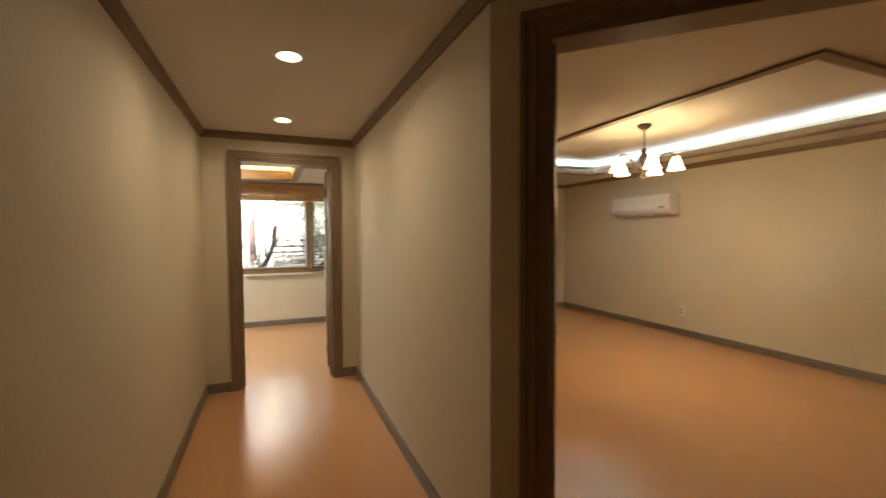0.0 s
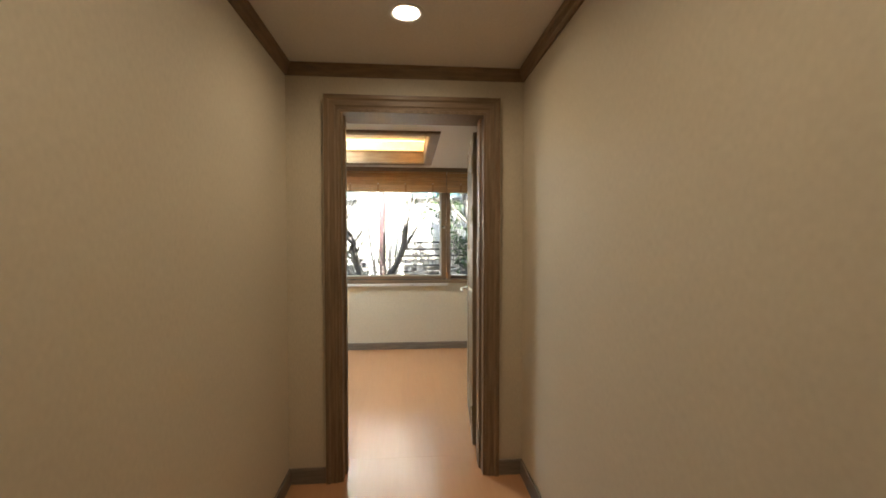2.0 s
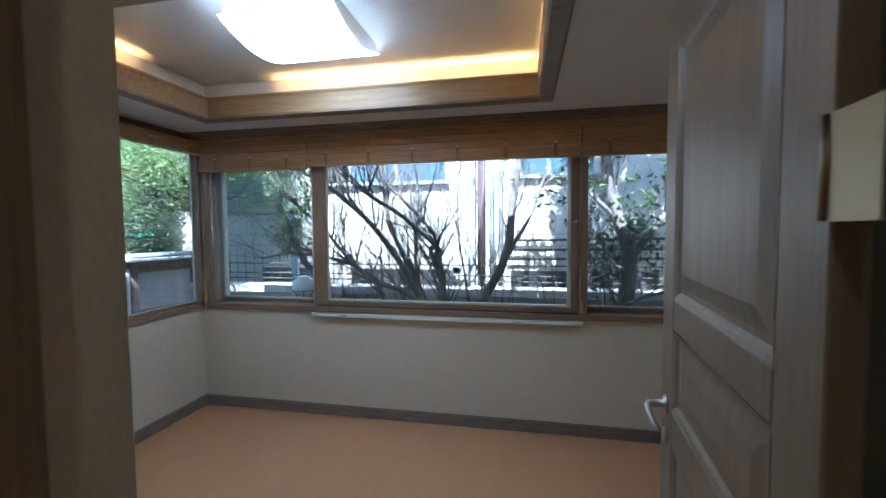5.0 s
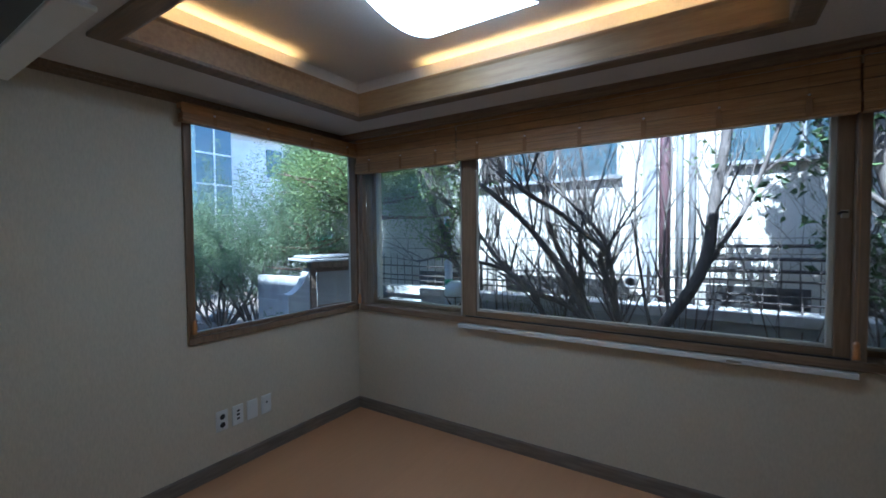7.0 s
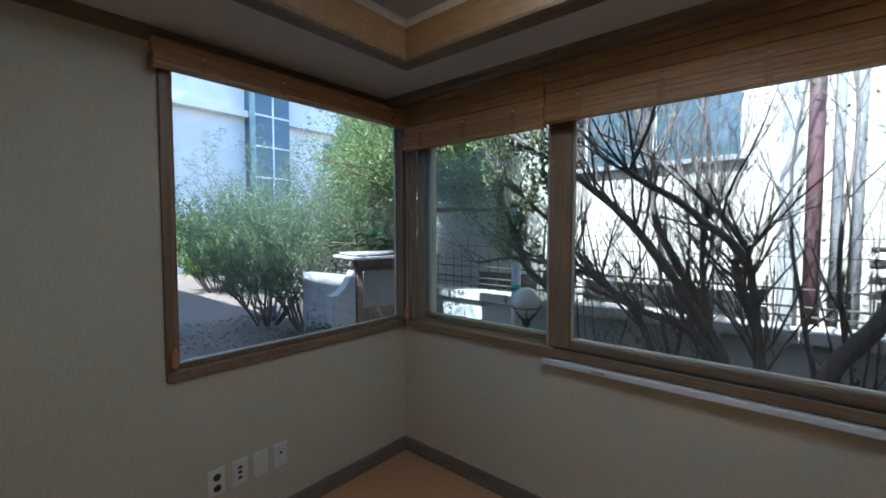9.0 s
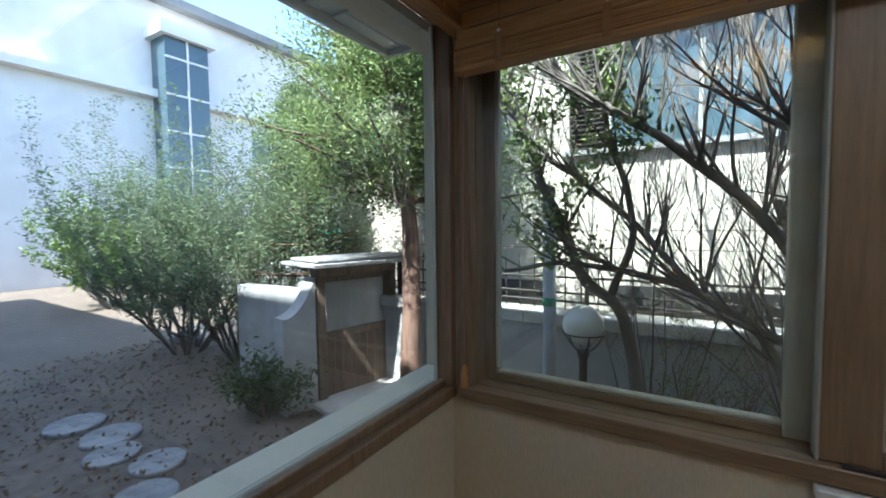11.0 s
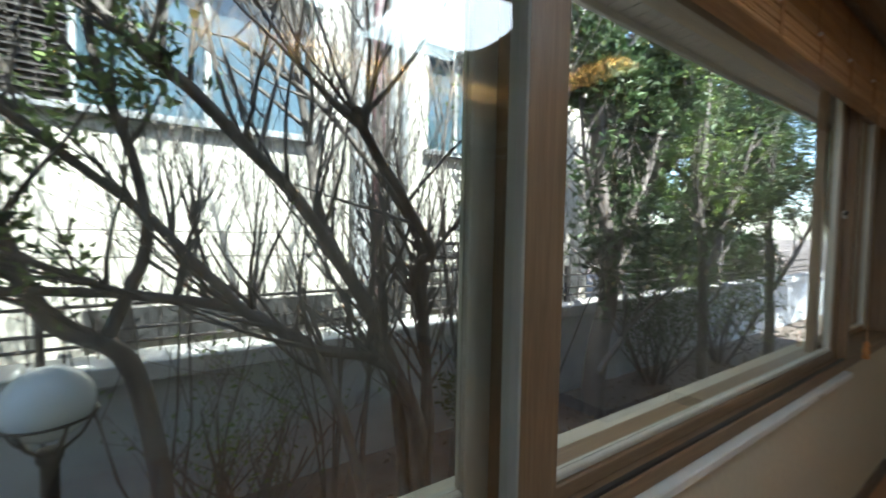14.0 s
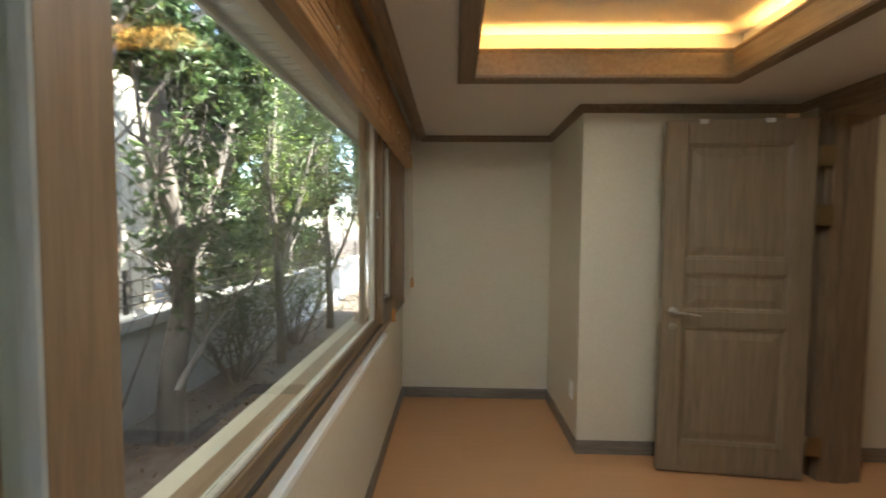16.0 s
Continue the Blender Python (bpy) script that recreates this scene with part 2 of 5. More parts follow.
def slant(u, v, z):
    """Along the slanting wall from the corridor's corner; v goes into the living room."""
    return (CX1 + S2 * u + S2 * v, EYD - S2 * u + S2 * v, z)


OP0, OP1, OPZ = 0.20, 1.75, 2.06
structure("wall_slanting", wall_with_holes(bmesh.new(), 1.95, CZ + 0.225, 0.12, [(OP0, OP1, 0, OPZ)], slant), WALLPAPER, "beige papered slanting wall with a wide framed opening", "wall")
sx, sy, _ = slant(1.95, 0, 0)
structure("wall_hall_east", box(sx, sx + 0.12, -6.0, sy, 0, CZ + 0.225), WALLPAPER, "beige papered wall of the hall", "wall")

# living room shell
structure("wall_living_east", box(LX1, LX1 + 0.15, -6.0, LY1 + 0.15, 0, CZ + 0.225), WALLPAPER, "long beige papered living-room wall", "wall")
structure("wall_living_north", box(2.35, LX1, LY1, LY1 + 0.15, 0, CZ + 0.225), WALLPAPER, "beige papered living-room end wall", "wall")
structure("wall_living_west", box(CX1 + 0.12, 2.35, WT + 0.001, WT + 0.13, 0, CZ + 0.225), WALLPAPER, "beige papered living-room wall behind the small room", "wall")
structure("wall_living_northwest", box(2.25, 2.349, WT + 0.131, LY1 + 0.15, 0, CZ + 0.225), WALLPAPER, "beige papered return wall of the living room", "wall")
slab("ceiling_corridor", CX0 - 0.15, CX1 + 0.06, -6.0, WT, CZ, CZ + 0.15, CEILING, "off-white papered corridor ceiling", "ceiling")

# room walls
structure("wall_room_west", wall_with_holes(bmesh.new(), RY1 + OUT - RY0, RZ + 0.35, OUT, [(1.40 - RY0, RY1 + 0.22 - RY0, 0.80, 2.10)], lambda u, v, z: (RX0 - v, RY0 + u, z)), WALLPAPER, "beige papered wall with a corner window", "wall")
structure("wall_room_north", wall_with_holes(bmesh.new(), RXA + 0.15 - RX0, RZ + 0.35, OUT, [(0.04, 3.92, 0.80, 2.10)], lambda u, v, z: (RX0 + u, RY1 + v, z)), WALLPAPER, "beige papered wall under a long window", "wall")
structure("wall_room_east", box(RX1, RX1 + 0.12, RY0 + 0.13, RYA, 0, RZ + 0.35), WALLPAPER, "beige papered wall beside the door", "wall")
structure("wall_alcove_south", box(RX1 + 0.12, RXA + 0.15, RYA - 0.12, RYA, 0, RZ + 0.35), WALLPAPER, "beige papered side of the alcove", "wall")
structure("wall_alcove_east", box(RXA, RXA + 0.15, RYA, RY1, 0, RZ + 0.35), WALLPAPER, "beige papered end wall of the alcove", "wall")

# room ceiling with a tray recess and a recess for blinds along the windows
TX0, TX1, TY0, TY1 = -1.55, 0.70, 0.86, 2.27     # outer edge of the tray's frame
TF = 0.085                                       # width of the frame
PEL = 0.15                                       # depth of the blind recess
ceil = bmesh.new()
ix0, ix1, iy0, iy1 = TX0 + 0.06, TX1 - 0.06, TY0 + 0.06, TY1 - 0.06
for x0, x1, y0, y1 in ((RX0 - 0.1, RXA + 0.1, RY0 - 0.0, iy0), (RX0 - 0.1, ix0, iy0, iy1), (ix1, RXA + 0.1, iy0, iy1), (RX0 - 0.1, RXA + 0.1, iy1, RY1 - PEL)):
    box(x0, x1, y0, y1, RZ, RZ + 0.02, bm=ceil)
structure("ceiling_room", ceil, CEILING, "off-white papered ceiling with a recessed tray", "ceiling")
slab("ceiling_tray", TX0 - 0.3, TX1 + 0.3, TY0 - 0.3, TY1 + 0.2, RZ + 0.245, RZ + 0.30, CEILING, "off-white raised ceiling inside the tray", "ceiling")
slab("ceiling_recess", RX0 - 0.1, RXA + 0.1, RY1 - PEL, RY1 + 0.1, RZ + 0.075, RZ + 0.10, CEILING, "ceiling of the recess above the blinds", "ceiling")
CB = 0.035                                       # how far the cove's back wall stands behind the frame's edge
for nm, x0, x1, y0, y1 in (("ceiling_cove_north", TX0 - CB - 0.02, TX1 + CB + 0.02, TY1 + CB, TY1 + CB + 0.02), ("ceiling_cove_south", TX0 - CB - 0.02, TX1 + CB + 0.02, TY0 - CB - 0.02, TY0 - CB),
                           ("ceiling_cove_west", TX0 - CB - 0.02, TX0 - CB, TY0 - CB, TY1 + CB), ("ceiling_cove_east", TX1 + CB, TX1 + CB + 0.02, TY0 - CB, TY1 + CB)):
    slab(nm, x0, x1, y0, y1, RZ + 0.0205, RZ + 0.245, CEILING, "off-white back wall of the light cove", "ceiling")
slab("roof_slab", -2.4, LX1 + 0.3, -6.2, RY1 + OUT, CZ + 0.226, CZ + 0.4, material("roof_concrete", (0.35, 0.34, 0.33), 0.9), "concrete roof slab", "roof")

# ---- trim ----
structure("baseboard_corridor_west", sweep(BASE, [(CX0, 0, 0), (CX0, -6.0, 0)], side=1), SKIRT, "brown wooden baseboard", "baseboard")
structure("baseboard_corridor_east", sweep(BASE, [(0.965, 0, 0), (CX1, 0, 0), (CX1, EYD, 0), slant(0.10, 0, 0)], side=-1), SKIRT, "brown wooden baseboard", "baseboard")
structure("baseboard_corridor_end", sweep(BASE, [(-0.002, 0, 0), (CX0 + 0.012, 0, 0)], side=1), SKIRT, "brown wooden baseboard beside the door", "baseboard")
structure("trim_corridor_crown", sweep(CROWN, [(CX0, -6.0, CZ - 0.062), (CX0, 0, CZ - 0.062), (CX1, 0, CZ - 0.062), (CX1, EYD, CZ - 0.062), slant(1.95, 0, CZ - 0.062)], side=-1), TRIM, "brown wooden crown moulding of the corridor", "moulding")
structure("baseboard_room", sweep(BASE, [(DX1 + 0.09, RY0, 0), (RX1, RY0, 0), (RX1, RYA, 0), (RXA, RYA, 0), (RXA, RY1, 0), (RX0, RY1, 0), (RX0, RY0, 0), (DX0 - 0.09, RY0, 0)], side=1), SKIRT, "brown wooden baseboard round the room", "baseboard")
structure("trim_room_crown", sweep(CROWN_LOW, [(RX0, RY1 - PEL, RZ - 0.046), (RX0, RY0, RZ - 0.046), (RX1, RY0, RZ - 0.046), (RX1, RYA, RZ - 0.046), (RXA, RYA, RZ - 0.046), (RXA, RY1 - PEL, RZ - 0.046)], side=1), TRIM_H, "brown wooden crown moulding of the room", "moulding")
structure("trim_blind_recess", sweep([(-0.035, -0.035), (0.0, -0.035), (0.012, -0.022), (0.03, -0.016), (0.036, 0.0), (-0.018, 0.0), (-0.018, 0.075), (-0.035, 0.075)], [(RXA, RY1 - PEL, RZ), (RX0, RY1 - PEL, RZ)], side=1), TRIM_H, "brown wooden edge board of the blind recess", "moulding")


def casing(name, u0, u1, z1, place, w=0.075, proud=0.022, label="brown wooden door casing with stepped profile", latch_board=True):
    """Stepped door casing round an opening, on the side that v < 0 faces."""
    th = tagged(new(name), label, "door frame", "", "structure")
    prof = [(0, 0), (0, -proud), (0.02, -proud), (0.028, -proud * 0.7), (0.055, -proud * 0.7), (0.062, -proud * 0.45), (w, -proud * 0.4), (w, 0)]
    # prof runs from the outer edge inward

    def bar(pts, nm):
        bm = bmesh.new()
        rings = []
        for (ua, za), (du, dz) in pts:
            rings.append([bm.verts.new(place(ua + du * o, v - 0.001, za + dz * o)) for o, v in prof])
        for k in range(len(prof)):
            bm.faces.new((rings[0][k], rings[0][(k + 1) % len(prof)], rings[1][(k + 1) % len(prof)], rings[1][k]))
        bm.faces.new(rings[0])
        bm.faces.new(rings[1][::-1])
        part(nm, bm, TRIM_V if nm == "jamb_board" else TRIM_H, th)
    a, b, t = u0 - w, u1 + w, z1 + w
    if latch_board:
        bar([((a, 0), (1, 0)), ((a, t), (1, -1))], "jamb_board")
    bar([((b, 0), (-1, 0)), ((b, t), (-1, -1))], "jamb_board")
    bar([((a, t), (1, -1)), ((b, t), (-1, -1))], "head_board")
    return th


def lining(th, u0, u1, z1, depth, place, t=0.014, latch_depth=None):
    full = depth + 0.006
    for nm, a, b, z0, zz, far in (("jamb_lining", u0, u0 + t, 0, z1, latch_depth or full), ("jamb_lining", u1 - t, u1, 0, z1, full), ("head_lining", u0 + t, u1 - t, z1 - t, z1, full)):
        bm = bmesh.new()
        vs = [bm.verts.new(place(u, v, z)) for u in (a, b) for v in (-0.006, far) for z in (z0, zz)]
        for f in [(0, 1, 3, 2), (4, 6, 7, 5), (0, 4, 5, 1), (2, 3, 7, 6), (0, 2, 6, 4), (1, 5, 7, 3)]:
            bm.faces.new([vs[i] for i in f])
        part(nm, bm, TRIM_V, th)
    # stop bead
    for nm, a, b, z0, zz, far in (("stop_bead", u0 + t, u0 + t + 0.012, 0, z1 - t, min(depth * 0.72, latch_depth or full)), ("stop_bead", u1 - t - 0.012, u1 - t, 0, z1 - t, depth * 0.72)):
        bm = bmesh.new()
        vs = [bm.verts.new(place(u, v, z)) for u in (a, b) for v in (depth * 0.3, far) for z in (z0, zz)]
        for f in [(0, 1, 3, 2), (4, 6, 7, 5), (0, 4, 5, 1), (2, 3, 7, 6), (0, 2, 6, 4), (1, 5, 7, 3)]:
            bm.faces.new([vs[i] for i in f])
        part(nm, bm, TRIM_V, th)


corr = lambda u, v, z: (u, v, z)
room_side = lambda u, v, z: (u, WT - v, z)
fr = casing("door_frame_1", DX0, DX1, DZ, corr)
lining(fr, DX0, DX1, DZ, WT, corr, latch_depth=0.115)
casing("door_frame_2", DX0, DX1, DZ - 0.005, room_side, label="brown wooden door casing on the room's side", latch_board=False)
fr = casing("door_frame_3", OP0, OP1, OPZ, slant, w=0.085, proud=0.03, label="dark brown wooden frame of the wide living-room opening")
lining(fr, OP0, OP1, OPZ, 0.12, slant)


# ---- the door leaf ----
def door_leaf():
    W, H, T = 0.775, 2.005, 0.038
    th = thing("door_1", 0.862, 0.318, 0.012, "open grey-brown wooden door with three raised panels", "door", kind="structure", rz=84.5)
    # local x along the leaf from the hinge, y to its thickness (0..-T), z up
    st, rails = 0.115, ((0.0, 0.17), (0.845, 0.95 - 0.015), (1.16 - 0.01, 1.24 - 0.01), (H - 0.13, H))
    for x0, x1 in ((0.0, st), (W - st, W)):
        part("stile", box(x0, x1, -T, 0, 0, H, 0.003), DOOR_WOOD, th)
    for z0, z1 in rails:
        part("rail", box(st + 0.0005, W - st - 0.0005, -T, 0, z0, z1, 0.002), DOOR_WOOD, th)
    for (a, b), (c, d) in zip(rails, rails[1:]):
        z0, z1 = b, c
        bm = box(st, W - st, -T * 0.5 - 0.006, -T * 0.5 + 0.006, z0, z1)
        part("panel_core", bm, DOOR_WOOD, th)
        for s in (0, 1):
            y0 = -0.0 if s == 0 else -T
            d_in = -0.011 if s == 0 else 0.011
            bm = bmesh.new()
            g = 0.001
            loops = []
            for off, dep in ((g, 0.0), (0.012, 0.35), (0.022, 1.0), (0.034, 1.0), (0.07, 0.35), (0.075, 0.35)):
                loops.append([bm.verts.new((x, y0 + d_in * dep - (0.0005 if s == 0 else -0.0005), z)) for x, z in ((st + off, z0 + off), (W - st - off, z0 + off), (W - st - off, z1 - off), (st + off, z1 - off))])
            for p, q in zip(loops, loops[1:]):
                for k in range(4):
                    bm.faces.new((p[k], p[(k + 1) % 4], q[(k + 1) % 4], q[k]))
            bm.faces.new(loops[-1])
            part("raised_panel", bm, DOOR_WOOD, th)
    # lever handles on round roses, both sides
    for s in (1, -1):
        y = 0 if s == 1 else -T
        bm = lathe([(0.027, 0), (0.027, 0.004), (0.024, 0.008), (0.012, 0.01), (0.010, 0.04), (0.0085, 0.048)], 20)
        hm = pose(W - 0.062, y, 0.93, -90 * s, 0, 0)
        h = part("handle", bm, STEEL, th, "brushed steel lever handle", True, hm)
        bm = tube([(0.0, 0.0, 0.043), (-0.02, 0.001 * s, 0.05), (-0.06, 0.006 * s, 0.052), (-0.105, 0.012 * s, 0.05), (-0.128, 0.014 * s, 0.042)], [0.0095, 0.0095, 0.0085, 0.0075, 0.006], 12)
        part("lever", bm, STEEL, h, "", True)
        bm = lathe([(0.022, 0), (0.022, 0.004), (0.018, 0.007), (0.004, 0.008)], 20)
        part("lock_plate", bm, STEEL, th, "", True, pose(W - 0.062, y, 0.845, -90 * s, 0, 0))
    part("latch_plate", box(W - 0.0, W + 0.002, -T + 0.009, -0.009, 0.86, 1.0), STEEL, th)
    for z in (0.2, 1.48, 1.80):
        hg = part("hinge", box(-0.003, 0.0, -T + 0.003, 0.004, z - 0.055, z + 0.055), BRASS, th, "dull brass butt hinge")
        part("knuckle", lathe([(0.006, -0.055), (0.006, 0.055)], 12), BRASS, hg, "", True, pose(-0.002, 0.007, z))
        part("hinge_plate", box(-0.085, -0.006, 0.005, 0.008, z - 0.055, z + 0.055), BRASS, hg)
    for x in (0.22, 0.56):
        part("bumper", box(x, x + 0.045, -T - 0.006, 0.004, H - 0.02, H + 0.006, 0.003), WHITE, th, "small white plastic door-top clip")
    return th


door_leaf()


# ---- ceiling tray: frame, cove boards, hidden light strips ----
tray = thing("ceiling_tray_frame", (TX0 + TX1) / 2, (TY0 + TY1) / 2, RZ, "wooden frame of the ceiling tray with hidden warm light", "ceiling trim", kind="structure")
cxm, cym = (TX0 + TX1) / 2, (TY0 + TY1) / 2
loop = [(TX0 - cxm, TY0 - cym, 0), (TX1 - cxm, TY0 - cym, 0), (TX1 - cxm, TY1 - cym, 0), (TX0 - cxm, TY1 - cym, 0)]
part("flat_frame", sweep([(0, -0.014), (0.012, -0.02), (TF - 0.012, -0.02), (TF, -0.014), (TF, 0.0), (0.0, 0.0)], loop, closed=True), TRIM_H, tray, "brown flat frame under the ceiling")
part("cove_board", sweep([(TF - 0.016, 0.001), (TF, 0.001), (TF, 0.10), (TF + 0.006, 0.112), (TF + 0.006, 0.122), (TF - 0.016, 0.122)], loop, closed=True), COVE, tray, "yellowish wooden cove board")
TX_, TY_ = TX1 - TX0, TY1 - TY0
for nm, x, y, rz, ln in (("cove_light_south", cxm, TY0 - 0.012, 0, TX_ - 0.2), ("cove_light_north", cxm + 0.22, TY1 + 0.012, 0, TX_ - 0.62),
                         ("cove_light_west", TX0 - 0.012, cym - 0.2, 90, TY_ - 0.58), ("cove_light_east", TX1 + 0.012, cym, 90, TY_ - 0.2)):
    lamp(nm, "AREA", pose(x, y, RZ + 0.045, 180, 0, rz), 0.30 * ln, (1.0, 0.55, 0.15), size=ln, size_y=0.03, spread=radians(60))


def ceiling_panel_light():
    """Square lamp of bent frosted glass."""
    th = thing("ceiling_light", -0.48, 1.675, RZ + 0.245, "square ceiling lamp of bent frosted white glass, lit", "ceiling lamp")
    S = 0.265
    n = 14
    bm = bmesh.new()
    grid = {}
    for i in range(n + 1):
        for j in range(n + 1):
            u, v = (2 * i / n - 1), (2 * j / n - 1)
            for k, dz in enumerate((0.0, -0.006)):
                grid[i, j, k] = bm.verts.new((u * S, v * S, -0.05 - 0.06 * (1 - v * v) + dz))
    for i in range(n):
        for j in range(n):
            for k in (0, 1):
                bm.faces.new([grid[a, b, k] for a, b in ((i, j), (i + 1, j), (i + 1, j + 1), (i, j + 1))])
    for i in range(n):
        for a in ((i, 0, i + 1, 0), (i, n, i + 1, n), (0, i, 0, i + 1), (n, i, n, i + 1)):
            bm.faces.new((grid[a[0], a[1], 0], grid[a[2], a[3], 0], grid[a[2], a[3], 1], grid[a[0], a[1], 1]))
    part("glass_shade", bm, glowing("frosted_lamp_glass", (0.86, 0.97, 1.0), 1.8), th, "bent frosted glass shade, glowing cool white", True)
    # back plate with a made-up bent shape that keeps upward light off the ceiling
    bm = bmesh.new()
    rim = [(-0.25, -0.002), (0.25, -0.002)] + [(0.25 - 0.5 * k / n, -0.046 - 0.055 * (1 - (1 - 2 * k / n) ** 2)) for k in range(n + 1)]
    ends = [[bm.verts.new((x, y, z)) for y, z in rim] for x in (-0.255, 0.255)]
    for k in range(len(rim)):
        bm.faces.new((ends[0][k], ends[0][(k + 1) % len(rim)], ends[1][(k + 1) % len(rim)], ends[1][k]))
    bm.faces.new(ends[0])
    bm.faces.new(ends[1][::-1])
    part("light_block_plate", bm, WHITE, th, "white metal back plate shaped to block upward light")
    for sx_ in (-1, 1):
        for sy_ in (-0.55, 0.55):
            part("holder", lathe([(0.004, -0.066), (0.011, -0.064), (0.011, -0.058), (0.004, -0.056), (0.004, 0.0)], 12), STEEL, th, "small chrome screw cap", True, pose(sx_ * S * 0.62, sy_ * S * 1.62, -0.0))
    return th


ceiling_panel_light()

# ---- windows of the room ----
GLASS = bpy.data.materials.new("window_glass")
GLASS.use_nodes = True
gb = GLASS.node_tree.nodes["Principled BSDF"]
gb.inputs["Base Color"].default_value = (0.93, 0.98, 0.96, 1)
gb.inputs["Roughness"].default_value = 0.0
gb.inputs["Transmission Weight"].default_value = 1.0
gb.inputs["IOR"].default_value = 1.52


def bar(th, name, x0, x1, y0, y1, z0, z1, mat, bev=0.003):
    return part(name, box(x0, x1, y0, y1, z0, z1, bev), mat, th)


def pane(th, x0, x1, y0, y1, z0, z1):
    p = part("pane", box(x0, x1, y0, y1, z0, z1), GLASS, th, "clear window glass")
    p.visible_shadow = False
    return p


def window_north():
    th = thing("window_1", 0, RY1, 0, "long brown-framed window of three panes", "window", kind="structure")
    X0, X1, Z0, Z1 = -1.97, 1.91, 0.80, 2.10
    bar(th, "frame_sill", X0, X1, -0.022, 0.16, Z0, 0.842, SASH_H)
    bar(th, "frame_head", X0, X1, -0.012, 0.16, Z1 - 0.04, Z1, SASH_H)
    for a, b in ((X0, X0 + 0.042), (X1 - 0.042, X1)):
        bar(th, "frame_post", a, b, -0.018, 0.16, 0.842, Z1 - 0.04, SASH)
    bar(th, "mullion", 0.905, 0.952, -0.018, 0.07, 0.842, Z1 - 0.04, SASH)
    m = bar(th, "mullion", -1.042, -1.036, -0.002, 0.05, 0.842, Z1 - 0.04, PALE)
    # strip in sash brown stands in for the shade of the post's groove
    bar(m, "gap_shade_strip", -1.036, -1.018, 0.054, 0.088, 0.843, Z1 - 0.041, SASH)
    # outer side sashes, pale
    for a, b in ((-1.928, -1.019), (0.90, 1.868)):
        s = bar(th, "side_sash", a, a + 0.04, 0.09, 0.125, 0.845, 2.055, SASH)
        bar(s, "stile", b - 0.07, b, 0.09, 0.125, 0.845, 2.055, PALE)
        bar(s, "stile", a + 0.041, a + 0.056, 0.095, 0.12, 0.89, 2.02, PALE)
        bar(s, "bottom_rail", a + 0.041, b - 0.071, 0.09, 0.125, 0.845, 0.872, SASH_H)
        bar(s, "bottom_bead", a + 0.057, b - 0.071, 0.092, 0.123, 0.873, 0.885, PALE)
        bar(s, "top_rail", a + 0.041, b - 0.071, 0.09, 0.125, 2.02, 2.055, SASH_H)
        pane(s, a + 0.056, b - 0.07, 0.104, 0.11, 0.885, 2.02)
    # inner pane of the corner sash, before the outer one
    pane(th, -1.925, -1.0412, 0.020, 0.026, 0.846, 2.055)
    # big middle sash
    a, b = -1.035, 0.903
    s = bar(th, "middle_sash", a, a + 0.105, 0.004, 0.052, 0.845, 2.055, SASH)
    bar(s, "stile", b - 0.055, b, 0.012, 0.052, 0.845, 2.055, SASH)
    bar(s, "bottom_rail", a + 0.106, b - 0.056, 0.012, 0.052, 0.845, 0.880, SASH_H)
    bar(s, "top_rail", a + 0.106, b - 0.056, 0.012, 0.052, 2.02, 2.055, SASH_H)
    for x0, x1 in ((a + 0.1055, a + 0.112), (b - 0.078, b - 0.0555)):
        bar(s, "edge_bead", x0, x1, 0.018, 0.046, 0.881, 2.02, PALE)
    bar(s, "bottom_bead", a + 0.113, b - 0.079, 0.018, 0.046, 0.881, 0.896, PALE)
    pane(s, a + 0.112, b - 0.078, 0.03, 0.036, 0.896, 2.02)
    for x in (b - 0.028,):
        s_ = -1
        c = part("catch", box(x - 0.012, x + 0.014, 0.0, 0.012, 1.455, 1.49, 0.003), STEEL, th, "metal crescent catch")
        part("lever", tube([(x - 0.008 * s_, -0.001, 1.48), (x + 0.008 * s_, -0.003, 1.482), (x + 0.024 * s_, -0.001, 1.472)], [0.004, 0.006, 0.005], 8), DARK, c, "", True)
    bar(th, "rail_gap", -1.0, 0.90, -0.016, -0.006, 0.842, 0.85, DARK, 0.0)
    return th


window_north()


def window_west():
    th = thing("window_2", RX0, 0, 0, "brown-framed fixed corner window", "window", kind="structure")
    Y0, Y1, Z0, Z1 = 1.395, 2.70, 0.80, 2.10
    bar(th, "frame_sill", -0.09, 0.02, Y0, Y1, Z0, 0.84, SASH)
    bar(th, "frame_head", -0.09, 0.012, Y0, Y1, Z1 - 0.035, Z1, SASH)
    for a, b in ((Y0, Y0 + 0.038), (Y1 - 0.03, Y1)):
        bar(th, "frame_post", -0.06, 0.018, a, b, 0.84, Z1 - 0.035, SASH)
    a, b = Y0 + 0.038, Y1 - 0.03
    bar(th, "stop_bead", -0.03, -0.008, a, b, 0.84, 0.864, SASH)
    bar(th, "stop_bead", -0.03, -0.008, a, a + 0.016, 0.865, Z1 - 0.036, SASH)
    bar(th, "outer_bead", -0.055, -0.043, a, a + 0.012, 0.842, 2.06, PALE)
    bar(th, "outer_bead", -0.055, -0.043, b - 0.012, b, 0.842, 2.06, PALE)
    bar(th, "outer_bead", -0.055, -0.043, a + 0.013, b - 0.013, 0.842, 0.862, PALE)
    pane(th, -0.041, -0.036, a + 0.0, b, 0.842, 2.06)
    return th


window_west()

